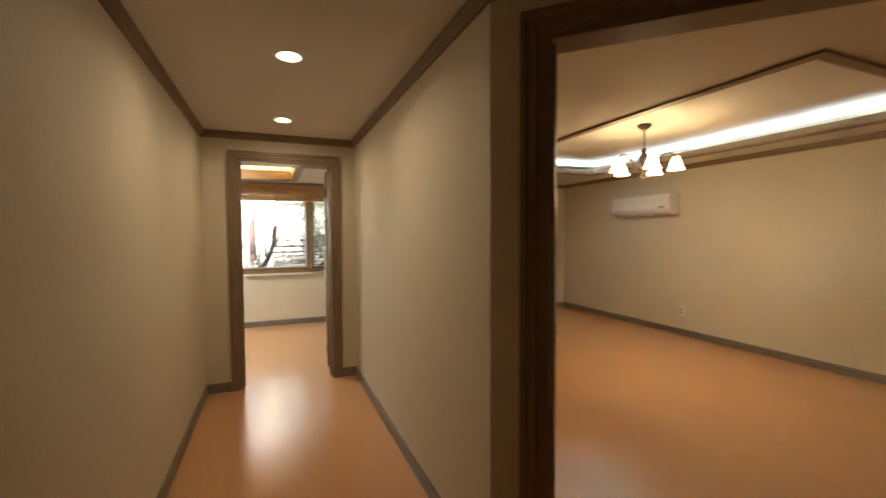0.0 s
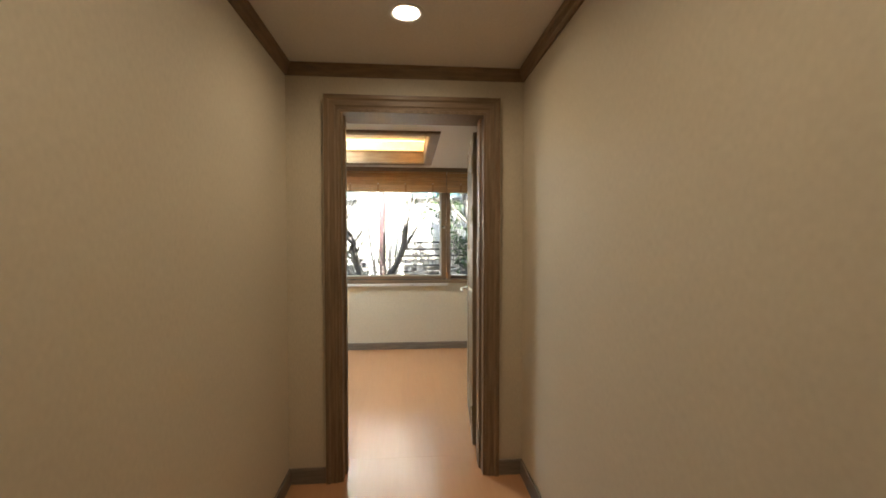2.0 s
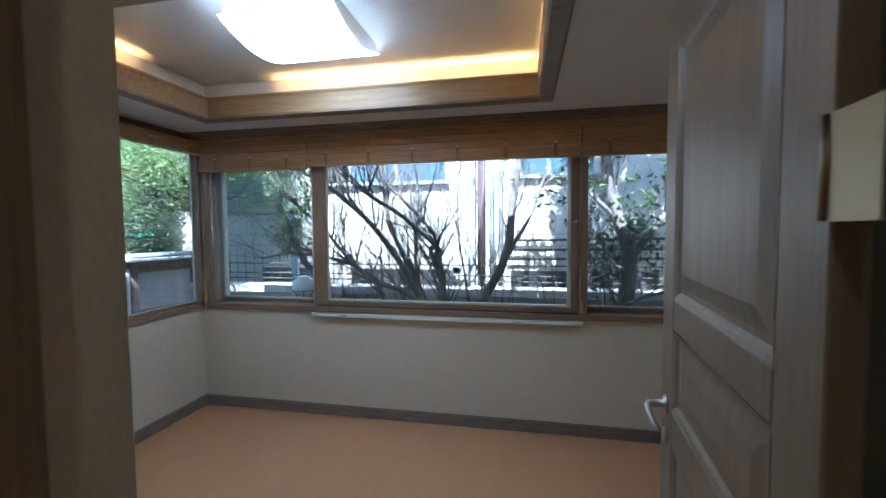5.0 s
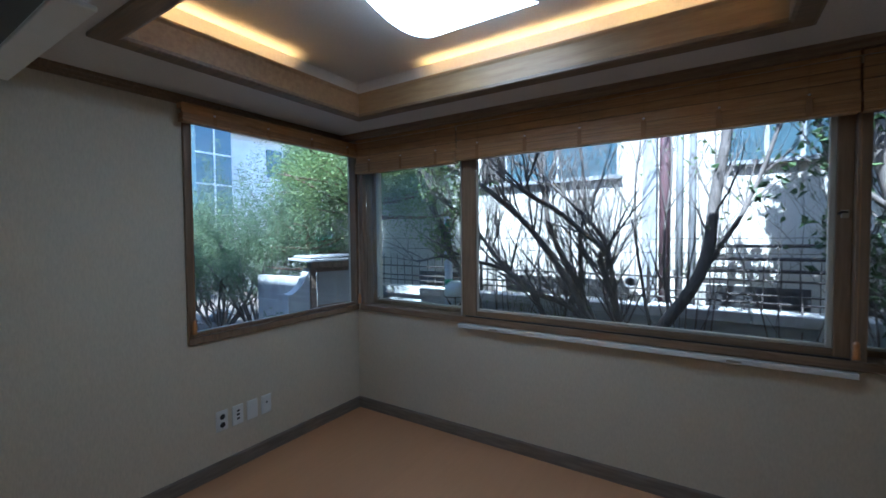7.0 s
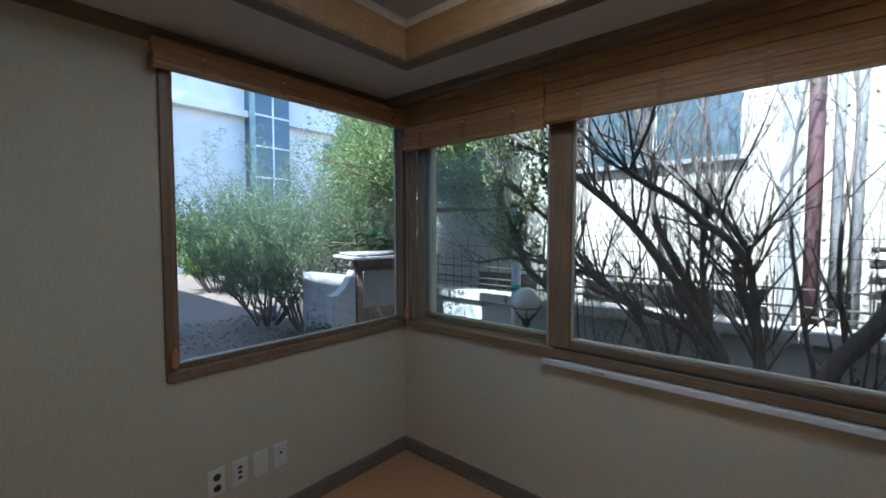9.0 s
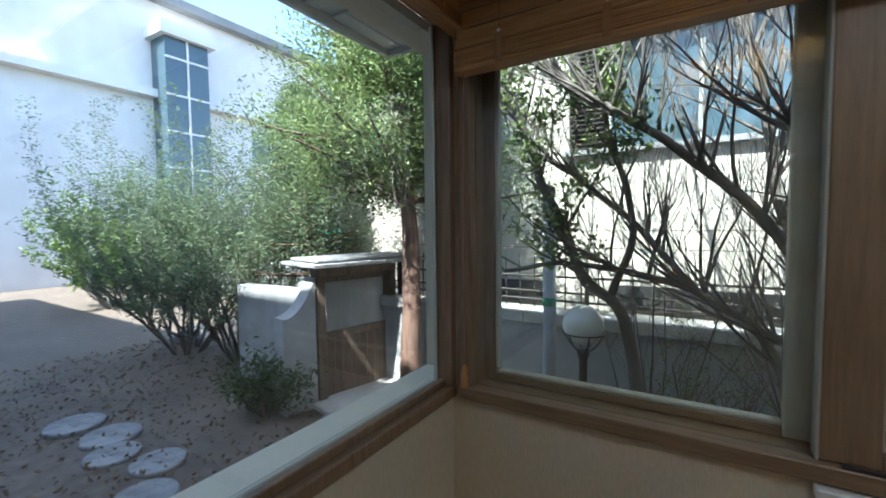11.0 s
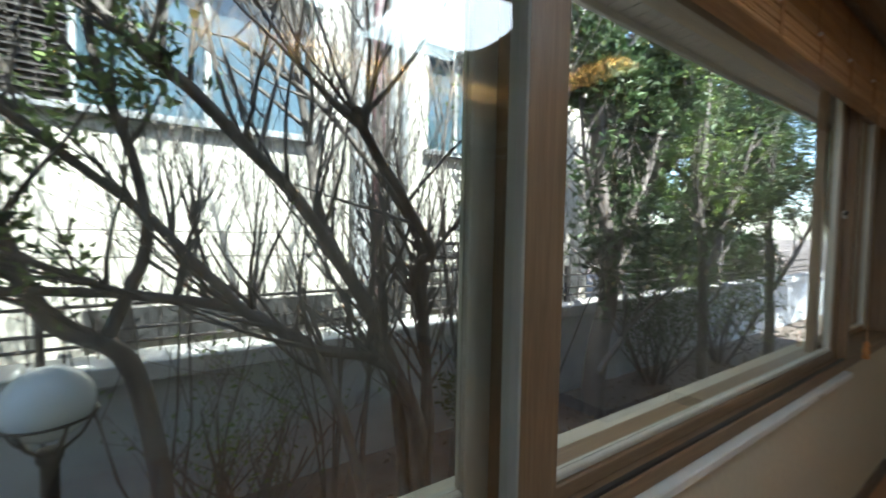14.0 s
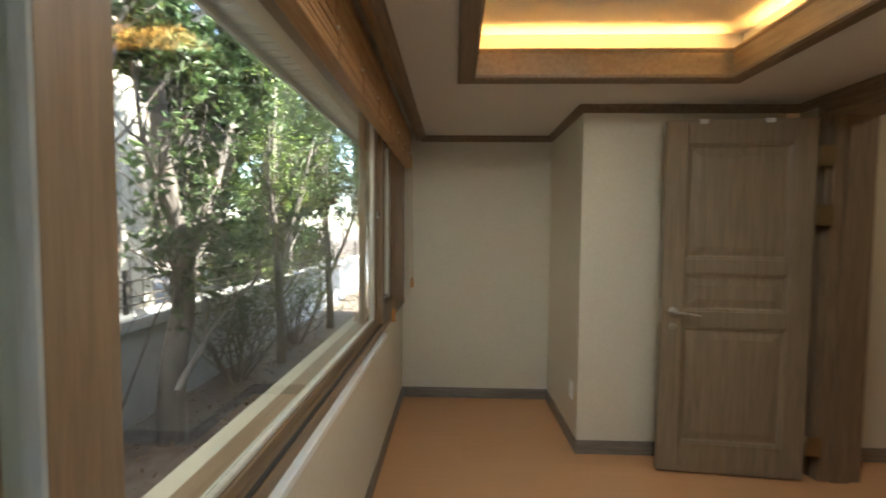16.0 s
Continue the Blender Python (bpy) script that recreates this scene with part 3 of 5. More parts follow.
ledge = thing("window_ledge", -0.06, RY1 - 0.002, 0.768, "thin white rail under the middle window", "window rail")
part("rail", box(-0.985, 0.985, -0.04, 0.0, 0, 0.026, 0.003), WHITE, ledge)
for x in (-0.72, 0.55):
    part("slot", box(x - 0.03, x + 0.03, -0.0415, -0.038, 0.008, 0.017), STEEL, ledge)


# ---- wooden blinds, drawn up ----
def blind(name, ln, top, bottom, slats, matl, label):
    """Drawn-up blind along its x, hanging at y 0, z given."""
    th = thing(name, 0, 0, 0, label, "blind", group="wooden blinds")
    h = top - bottom
    stack = min(0.085, h * 0.45)
    bands = max(1, round((h - stack) / 0.05))
    bh = (h - stack) / bands
    part("head_rail", box(-ln / 2, ln / 2, 0.005, 0.045, top - 0.03, top, 0.002), matl, th)
    for k in range(bands):
        z = top - bh * (k + 1)
        part("valance_slat", box(-ln / 2, ln / 2, -0.012 + 0.002 * k, -0.006 + 0.002 * k, z + 0.0015, z + bh - 0.0015, 0.002), matl, th)
    n = slats
    for k in range(n):
        z = bottom + 0.012 + (stack - 0.012) * k / n
        dx = random.uniform(-0.002, 0.002)
        dy = random.uniform(-0.003, 0.003)
        part("slat", box(-ln / 2 + dx, ln / 2 + dx, -0.02 + dy, 0.03 + dy, z + 0.0007, z + (stack - 0.012) / n - 0.0007, 0.0012), matl, th)
    part("bottom_rail", box(-ln / 2, ln / 2, -0.022, 0.032, bottom, bottom + 0.0115, 0.003), matl, th)
    m = max(2, round(ln / 0.31))
    for k in range(m):
        x = -ln / 2 + ln * (k + 0.5) / m
        part("ladder_tape", box(x - 0.011, x + 0.011, -0.0255, -0.024, bottom + 0.004, bottom + stack), CORD, th)
        part("cord", box(x - 0.001, x + 0.001, -0.016, -0.0145, bottom + stack, top), CORD, th)
        part("bobble", lathe([(0.002, -0.005), (0.0055, -0.002), (0.0055, 0.002), (0.002, 0.005)], 10), WHITE, th, "", True, pose(x, -0.02, bottom + stack + 0.012))
    return th


BY = RY1 - 0.062
for x0, x1, bot in ((-1.945, -1.036, 1.872), (-1.028, 0.898, 1.885), (0.906, 1.90, 1.885)):
    b = blind("wooden_blind", x1 - x0, RZ + 0.005, bot, 9, SLAT, "drawn-up brown wooden slat blind above the long window")
    b.matrix_basis = pose((x0 + x1) / 2, BY, 0)
b = blind("wooden_blind", 1.33, RZ - 0.048, 2.005, 6, SLAT, "drawn-up brown wooden slat blind above the corner window")
b.matrix_basis = pose(RX0 + 0.065, 2.03, 0, 0, 0, 90)


def pull(x, y, z, top, label):
    th = thing("blind_pull", x, y, z, label, "blind pull", group="blind pulls")
    prof = [(0.003, 0.0), (0.012, 0.004), (0.014, 0.012), (0.010, 0.020), (0.013, 0.028), (0.013, 0.040), (0.009, 0.048), (0.012, 0.056), (0.010, 0.068), (0.005, 0.078)]
    part("knob", lathe(prof, 14), BEAD, th, "turned orange-brown wooden knob", True)
    part("cord", tube([(0, 0, 0.077), (0.001, 0.002, (top - z) / 2), (0, 0.01, top - z)], 0.0016, 6), CORD, th)


pull(-1.925, RY1 - 0.07, 0.862, 1.88, "turned wooden blind pull hanging in the window corner")
pull(0.905, RY1 - 0.08, 0.862, 1.89, "turned wooden blind pull hanging before the window post")
pull(RX0 + 0.035, 1.418, 0.86, 2.03, "turned wooden blind pull beside the corner window")
pull(1.86, RY1 - 0.09, 0.93, 1.89, "thin wooden blind pull by the alcove wall")


# ---- sockets and switches ----
def wall_plate(kind, m, label, category="socket"):
    th = thing("wall_plate", 0, 0, 0, label, category, group="wall plates")
    part("plate", box(-0.036, 0.036, -0.009, 0.0, -0.06, 0.06, 0.004), WHITE, th)
    part("insert", box(-0.026, 0.026, -0.0115, -0.0092, -0.048, 0.048, 0.002), WHITE, th)
    if kind == "socket":
        for z in (-0.024, 0.024):
            s = part("outlet", lathe([(0.0195, 0), (0.0195, 0.002), (0.017, 0.003), (0.016, 0.0005), (0.002, 0.0003)], 20), WHITE, th, "", True, pose(0, -0.0117, z, 90, 0, 0))
            part("well", lathe([(0.0158, 0.0), (0.0158, 0.0012), (0.003, 0.0014)], 20), DARK, s, "dark socket well")
    elif kind == "jack":
        for z in (-0.02, 0.004, 0.026):
            part("jack", box(-0.009, 0.009, -0.013, -0.0117, z - 0.006, z + 0.006, 0.001), DARK, th)
    elif kind == "button":
        part("button", box(-0.006, 0.006, -0.013, -0.0117, 0.008, 0.02, 0.001), DARK, th)
    th.matrix_basis = m
    return th


for kind, y, label in (("socket", 1.568, "white double socket plate low on the wall"), ("jack", 1.665, "white data socket plate low on the wall"),
                       ("blank", 1.76, "white blank plate low on the wall"), ("button", 1.856, "white antenna socket plate low on the wall")):
    wall_plate(kind, pose(RX0, y, 0.318, 0, 0, 90), label)
wall_plate("blank", pose(RX1 + 0.13, RYA, 0.36, 0, 0, 180), "white blank plate low on the alcove's side wall")
wall_plate("socket", pose(LX1, -0.15, 0.33, 0, 0, -90), "white socket plate low on the living-room wall")


# ---- air conditioners ----
def air_conditioner(m, label, W=0.80, H=0.27, D=0.21):
    th = thing("air_conditioner", 0, 0, 0, label, "air conditioner", group="air conditioners")
    prof = [(0, 0.0), (-D * 0.55, 0.0), (-D * 0.86, 0.035), (-D * 0.93, 0.06), (-D, 0.075), (-D, H - 0.05), (-D * 0.9, H - 0.012), (-D * 0.75, H), (0, H)]
    bm = bmesh.new()
    a = [bm.verts.new((-W / 2, y, z)) for y, z in prof]
    b = [bm.verts.new((W / 2, y, z)) for y, z in prof]
    for k in range(len(prof)):
        bm.faces.new((a[k], a[(k + 1) % len(prof)], b[(k + 1) % len(prof)], b[k]))
    bm.faces.new(a)
    bm.faces.new(b[::-1])
    bmesh.ops.bevel(bm, geom=list(bm.edges), offset=0.004, segments=2, affect="EDGES", clamp_overlap=True)
    part("body", bm, WHITE, th, "white plastic body")
    part("front_panel", box(-W / 2 + 0.008, W / 2 - 0.008, -D - 0.008, -D + 0.001, 0.08, H - 0.055, 0.004), WHITE, th)
    part("outlet_slot", box(-W / 2 + 0.05, W / 2 - 0.08, -D * 0.6, -D * 0.42, -0.002, 0.004), DARK, th, "dark air outlet")
    part("flap", box(-W / 2 + 0.05, W / 2 - 0.08, -D * 0.86, -D * 0.62, -0.004, 0.006, 0.002), WHITE, th)
    part("display", box(W / 2 - 0.15, W / 2 - 0.06, -D - 0.0095, -D - 0.0075, 0.095, 0.11), DARK, th)
    th.matrix_basis = m
    return th


air_conditioner(pose(-0.84, RY0 + 0.14, 1.805, 0, 0, 180), "white wall air conditioner above the room's door side", 0.72, 0.27, 0.24)
air_conditioner(pose(LX1, 0.42, 1.63, 0, 0, -90), "white wall air conditioner on the living-room wall", 1.0, 0.28, 0.2)


# ---- corridor downlights ----
def downlight(x, y):
    th = thing("downlight", x, y, CZ, "round recessed ceiling downlight, lit", "downlight", group="corridor downlights")
    part("rim", lathe([(0.052, 0.0), (0.072, 0.0), (0.073, -0.004), (0.066, -0.007), (0.052, -0.004)], 32, ring=True), WHITE, th, "white metal rim", True)
    part("diffuser", lathe([(0.002, -0.002), (0.051, -0.002), (0.051, -0.0005), (0.002, -0.0005)], 28), glowing("downlight_glow", (1.0, 0.86, 0.66), 3.0), th, "glowing diffuser")
    lamp("downlight_lamp", "AREA", pose(x, y, CZ - 0.012), 0.13, (1.0, 0.78, 0.52), disk=0.1, spread=radians(160))


for y in (-0.557, -1.815):
    downlight(0.45, y)

# ---- living room: ceiling with tray and cold cove light, chandelier ----
lc = bmesh.new()
lx0, lx1, ly0, ly1 = 2.9, 4.95, -2.85, 1.0
for x0, x1, y0, y1 in ((CX1 + 0.06, LX1 + 0.1, -6.0, ly0), (CX1 + 0.06, lx0, ly0, ly1), (lx1, LX1 + 0.1, ly0, ly1), (CX1 + 0.06, LX1 + 0.1, ly1, LY1 + 0.1)):
    box(x0, x1, y0, y1, CZ, CZ + 0.02, bm=lc)
structure("ceiling_living", lc, CEILING, "off-white living-room ceiling with a long tray", "ceiling")
slab("ceiling_living_tray", lx0 - 0.2, lx1 + 0.2, ly0 - 0.2, ly1 + 0.2, CZ + 0.15, CZ + 0.20, CEILING, "raised off-white ceiling in the tray", "ceiling")
structure("trim_living_tray", sweep([(-0.02, -0.015), (0.05, -0.015), (0.06, 0.0), (0.06, 0.06), (0.045, 0.06), (0.045, 0.0), (-0.02, 0.0)], [(lx0, ly0, CZ), (lx1, ly0, CZ), (lx1, ly1, CZ), (lx0, ly1, CZ)], closed=True), TRIM_H, "brown wooden frame of the living-room tray", "moulding")
structure("trim_living_crown", sweep(CROWN, [(LX1, -6.0, CZ - 0.062), (LX1, LY1, CZ - 0.062), (2.35, LY1, CZ - 0.062)], side=1), TRIM_H, "brown crown moulding of the living room", "moulding")
structure("baseboard_living", sweep(BASE, [(LX1, -6.0, 0), (LX1, LY1, 0), (2.35, LY1, 0)], side=1), SKIRT, "brown baseboard of the living room", "baseboard")
for nm, x, y, rz, ln in (("living_cove_east", lx1 + 0.02, (ly0 + ly1) / 2, 90, 3.7), ("living_cove_west", lx0 - 0.02, (ly0 + ly1) / 2, 90, 3.7), ("living_cove_north", (lx0 + lx1) / 2, ly1 + 0.02, 0, 2.2)):
    lamp(nm, "AREA", pose(x, y, CZ + 0.045, 180, 0, rz), 0.40 * ln, (0.72, 0.90, 1.0), size=ln, size_y=0.04)


def chandelier(x, y, top):
    th = thing("chandelier", x, y, top, "dark bronze chandelier with lit bell glass shades", "chandelier")
    part("canopy", lathe([(0.005, -0.05), (0.03, -0.045), (0.06, -0.02), (0.065, 0.0)], 20), BRONZE, th, "", True)
    ch = part("chain", tube([(0, 0, -0.05), (0, 0, -0.23)], 0.006, 6), BRONZE, th)
    part("column", lathe([(0.004, -0.52), (0.02, -0.51), (0.03, -0.49), (0.014, -0.47), (0.02, -0.42), (0.055, -0.35), (0.05, -0.31), (0.022, -0.27), (0.03, -0.25), (0.008, -0.22)], 18), BRONZE, th, "", True)
    shade = glowing("lamp_glass", (1.0, 0.72, 0.36), 0.9)
    for k in range(5):
        a = 2 * math.pi * k / 5 + 0.35
        c, s = math.cos(a), math.sin(a)
        pts = [(0.03 * c, 0.03 * s, -0.44), (0.10 * c, 0.10 * s, -0.40), (0.16 * c, 0.16 * s, -0.30), (0.23 * c, 0.23 * s, -0.29), (0.27 * c, 0.27 * s, -0.33)]
        arm = part("arm", tube(pts, 0.008, 8), BRONZE, th, "", True)
        part("shade", lathe([(0.022, -0.335), (0.03, -0.35), (0.042, -0.38), (0.052, -0.42), (0.072, -0.455), (0.069, -0.455), (0.048, -0.42), (0.02, -0.35)], 20), shade, arm, "lit bell-shaped glass shade", True, pose(0.27 * c, 0.27 * s, 0))
    lamp("chandelier_lamp", "POINT", pose(x, y, top - 0.62), 0.6, (1.0, 0.74, 0.42), radius=0.15)
    return th


chandelier(3.72, -1.05, CZ + 0.15)

# ---- garden ----
SOIL = grained("garden_soil", (0.10, 0.078, 0.058), (0.20, 0.16, 0.125), scale=(9, 9, 9), detail=9, rough=(0.85, 0.95), bump=0.8, bump_scale=45, stain=0.35)
PLASTER = grained("garden_wall_plaster", (0.34, 0.35, 0.35), (0.43, 0.44, 0.43), scale=(6, 6, 6), detail=8, rough=(0.8, 0.9), bump=0.3, bump_scale=90, stain=0.25)
CAPSTONE = grained("cap_stone", (0.42, 0.41, 0.38), (0.56, 0.55, 0.51), scale=(14, 14, 14), detail=8, rough=(0.75, 0.9), bump=0.3, bump_scale=90, stain=0.3, random_amount=0.06)
FACADE = grained("facade_panel", (0.50, 0.47, 0.40), (0.59, 0.555, 0.475), scale=(3, 3, 1.2), detail=8, rough=(0.7, 0.85), bump=0.2, bump_scale=120, stain=0.2, random_amount=0.03)
PILASTER = grained("grey_concrete", (0.25, 0.26, 0.26), (0.34, 0.34, 0.34), scale=(8, 8, 3), detail=8, rough=(0.75, 0.9), bump=0.2, bump_scale=90, stain=0.3)
MAROON = grained("maroon_paint", (0.10, 0.052, 0.058), (0.16, 0.085, 0.09), scale=(12, 12, 4), rough=(0.5, 0.65), stain=0.2)
IRON = grained("dark_iron", (0.025, 0.022, 0.02), (0.06, 0.05, 0.045), scale=(30, 30, 30), rough=(0.55, 0.75), metal=0.3)
BARK = grained("grey_bark", (0.085, 0.073, 0.064), (0.21, 0.185, 0.165), scale=(25, 25, 7), detail=9, rough=(0.8, 0.95), bump=0.9, bump_scale=70, stain=0.3)
BARK_RED = grained("reddish_bark", (0.11, 0.060, 0.042), (0.27, 0.17, 0.125), scale=(35, 35, 5), detail=9, rough=(0.85, 0.95), bump=0.9, bump_scale=60, stain=0.3)
ROCK = grained("garden_rock", (0.17, 0.17, 0.17), (0.34, 0.34, 0.335), scale=(9, 9, 9), detail=9, rough=(0.8, 0.9), bump=0.7, bump_scale=40, stain=0.2)
BLUEGLASS = material("blue_facade_glass", (0.055, 0.092, 0.112), 0.08, 0.0, 0.8)
SHEET = grained("old_sheet_metal", (0.28, 0.29, 0.28), (0.38, 0.39, 0.38), scale=(6, 6, 2), detail=7, rough=(0.5, 0.7), stain=0.25)
PLANK = grained("weathered_plank", (0.13, 0.09, 0.062), (0.25, 0.185, 0.135), scale=(40, 40, 3), detail=8, rough=(0.75, 0.9), bump=0.3, bump_scale=80, stain=0.3, random_amount=0.1)
GLOBE = material("lamp_globe_glass", (0.56, 0.59, 0.59), 0.18)
PIPE = grained("pale_blue_pipe", (0.42, 0.45, 0.52), (0.52, 0.55, 0.62), scale=(9, 9, 4), rough=(0.4, 0.55), stain=0.15)
GREEN_TAPE = material("green_tape", (0.03, 0.30, 0.16), 0.5)
WHITEWALL = grained("far_white_wall", (0.66, 0.64, 0.62), (0.76, 0.74, 0.72), scale=(1, 1, 1), detail=6, rough=(0.7, 0.85), stain=0.1)
SOFFIT = grained("soffit_board", (0.55, 0.56, 0.55), (0.64, 0.65, 0.63), scale=(4, 40, 4), rough=(0.5, 0.65), stain=0.12, random_amount=0.04)


def leafy(name, dark, light):
    m = material(name, light, 0.55, 0.0, 0.4)
    nt = m.node_tree
    b = nt.nodes["Principled BSDF"]
    geo = nt.nodes.new("ShaderNodeNewGeometry")
    ramp = nt.nodes.new("ShaderNodeValToRGB")
    ramp.color_ramp.elements[0].color = (*dark, 1)
    ramp.color_ramp.elements[1].color = (*light, 1)
    nt.links.new(geo.outputs["Random Per Island"], ramp.inputs["Fac"])
    nt.links.new(ramp.outputs["Color"], b.inputs["Base Color"])
    tr = nt.nodes.new("ShaderNodeBsdfTranslucent")
    nt.links.new(ramp.outputs["Color"], tr.inputs["Color"])
    mix = nt.nodes.new("ShaderNodeMixShader")
    mix.inputs["Fac"].default_value = 0.3
    nt.links.new(b.outputs["BSDF"], mix.inputs[1])
    nt.links.new(tr.outputs["BSDF"], mix.inputs[2])
    nt.links.new(mix.outputs["Shader"], nt.nodes["Material Output"].inputs["Surface"])
    return m


CONIFER = leafy("conifer_green", (0.085, 0.14, 0.048), (0.27, 0.35, 0.125))
CONIFER_BLUE = leafy("conifer_grey_green", (0.07, 0.112, 0.058), (0.21, 0.275, 0.145))
LEAF = leafy("fresh_leaf", (0.06, 0.11, 0.02), (0.20, 0.28, 0.06))
SHRUB = leafy("shrub_leaf", (0.03, 0.06, 0.02), (0.09, 0.14, 0.05))
DRY = leafy("dry_leaf", (0.10, 0.065, 0.035), (0.24, 0.17, 0.10))


def ground_z(x, y):
    t = min(max((x + 2.2) / 2.6, 0.0), 1.0)
    return -0.22 + 0.08 * t * t * (3 - 2 * t)


def ground():
    xs = [-400, -120, -60, -30, -20, -15] + [-12 + 0.4 * k for k in range(62)] + [13.5, 16, 20, 30, 60, 120, 400]
    ys = [-400, -120, -60, -30, -15, -8] + [-6.6 + 0.4 * k for k in range(34)] + [8, 10, 14, 20, 40, 120, 400]
    verts = []
    for y in ys:
        for x in xs:
            z = ground_z(x, y)
            if -12 < x < 13 and -7 < y < 8:
                z += 0.035 * noise.noise((x * 1.3, y * 1.3, 0)) + 0.012 * noise.noise((x * 5, y * 5, 3))
            verts.append((x, y, z))
    n = len(xs)
    faces = [(j * n + i, j * n + i + 1, (j + 1) * n + i + 1, (j + 1) * n + i) for j in range(len(ys) - 1) for i in range(n - 1)]
    me = bpy.data.meshes.new("ground")
    me.from_pydata(verts, [], faces)
    me.materials.append(SOIL)
    me.polygons.foreach_set("use_smooth", [True] * len(me.polygons))
    return tagged(new("ground", me), "bare brown garden soil with dry leaves", "ground", "", "structure")


ground()

# unseen block added to shade the garden, then plain outer walls of the house
structure("wall_shade_block", box(-15.0, -2.42, -6.15, 0.0, -0.6, 6.5), PLASTER, "unseen plain block added to shade the garden", "wall")
structure("wall_plinth", box(-2.26, 6.2, RY1 + 0.02, RY1 + OUT - 0.001, -0.6, -0.002), PLASTER, "plastered plinth under the window wall", "wall")
structure("wall_plinth_west", box(-2.265, -2.05, 0.01, RY1 + 0.018, -0.6, -0.002), PLASTER, "plastered plinth under the corner window", "wall")
structure("wall_outer_east", box(RXA + 0.151, 6.2, LY1 + 0.16, RY1 + OUT - 0.002, -0.002, 2.5), PLASTER, "plastered outer wall of the house", "wall")


# eave with narrow boards
def eave():
    th = tagged(new("eave"), "white boarded eave above the windows", "eave", "", "structure")
    z = 2.42
    part("eave_core", box(-2.85, 6.4, RY1 + OUT + 0.001, 3.42, z + 0.016, z + 0.12), SOFFIT, th)
    part("eave_core", box(-2.85, RX0 - OUT - 0.001, -0.0, RY1 + OUT, z + 0.016, z + 0.12), SOFFIT, th)
    part("fascia", box(-2.88, 6.4, 3.421, 3.45, z - 0.03, z + 0.14, 0.004), SOFFIT, th)
    part("fascia", box(-2.88, -2.851, 0.0, 3.42, z - 0.03, z + 0.14, 0.004), SOFFIT, th)
    me = finish(box(0, 0.092, 0, 0.45, 0, 0.014, 0.003), "soffit_strip", SOFFIT)
    x = -2.84
    while x < 6.3:
        o = new("board", me)
        o.parent = th
        o.matrix_basis = pose(x, RY1 + OUT + 0.003, z)
        x += 0.1
    me = finish(box(0, 0.55, 0, 0.092, 0, 0.014, 0.003), "soffit_strip", SOFFIT)
    y = 0.3
    while y < RY1 + OUT - 0.1:
        o = new("board", me)
        o.parent = th
        o.matrix_basis = pose(-2.84, y, z)
        y += 0.1


eave()


# ---- garden wall with cap stones and an iron fence ----
GY0, GY1, GZ = 4.72, 4.98, 0.69


def garden_wall():
    th = tagged(new("garden_wall"), "grey plastered garden wall with stone caps", "wall", "", "structure")
    part("wall_body", box(-4.1, 12.0, GY0 + 0.04, GY1 - 0.02, -0.7, GZ - 0.1), PLASTER, th)
    me = finish(box(0, 0.79, GY0 - 0.01, GY1 + 0.02, GZ - 0.1, GZ, 0.008), "cap", CAPSTONE)
    x = -4.1
    while x < 11.9:
        o = new("cap_stone", me)
        o.parent = th
        o.matrix_basis = pose(x, random.uniform(-0.004, 0.004), random.uniform(-0.004, 0.004))
        x += 0.8
    return th


garden_wall()


def iron_fence():
    th = thing("iron_fence", 0, 4.9, GZ, "dark iron fence with thin pickets on the garden wall", "fence")
    for z in (0.07, 0.14, 0.27):
        part("rail", tube([(-4.0, 0, z), (10.0, 0, z)], 0.010, 6), IRON, th)
    me = finish(tube([(0, 0, 0.0), (0, 0, 0.40), (0, 0, 0.46)], [0.006, 0.006, 0.001], 5), "picket", IRON)
    x = -3.9
    while x < 9.9:
        o = new("picket", me)
        o.parent = th
        o.matrix_basis = pose(x, 0, -0.005, random.uniform(-1.5, 1.5), random.uniform(-1.5, 1.5), 0)
        x += 0.13
    for k in range(8):
        part("post", box(-3.95 + 1.9 * k, -3.92 + 1.9 * k, -0.015, 0.015, -0.01, 0.36), IRON, th)
    for z in (0.52, 0.66):
        part("wire", tube([(-4.0, 0.02, z), (0, 0.02, z - 0.015), (4, 0.02, z + 0.01), (10.0, 0.02, z)], 0.003, 5), IRON, th)
    return th


iron_fence()


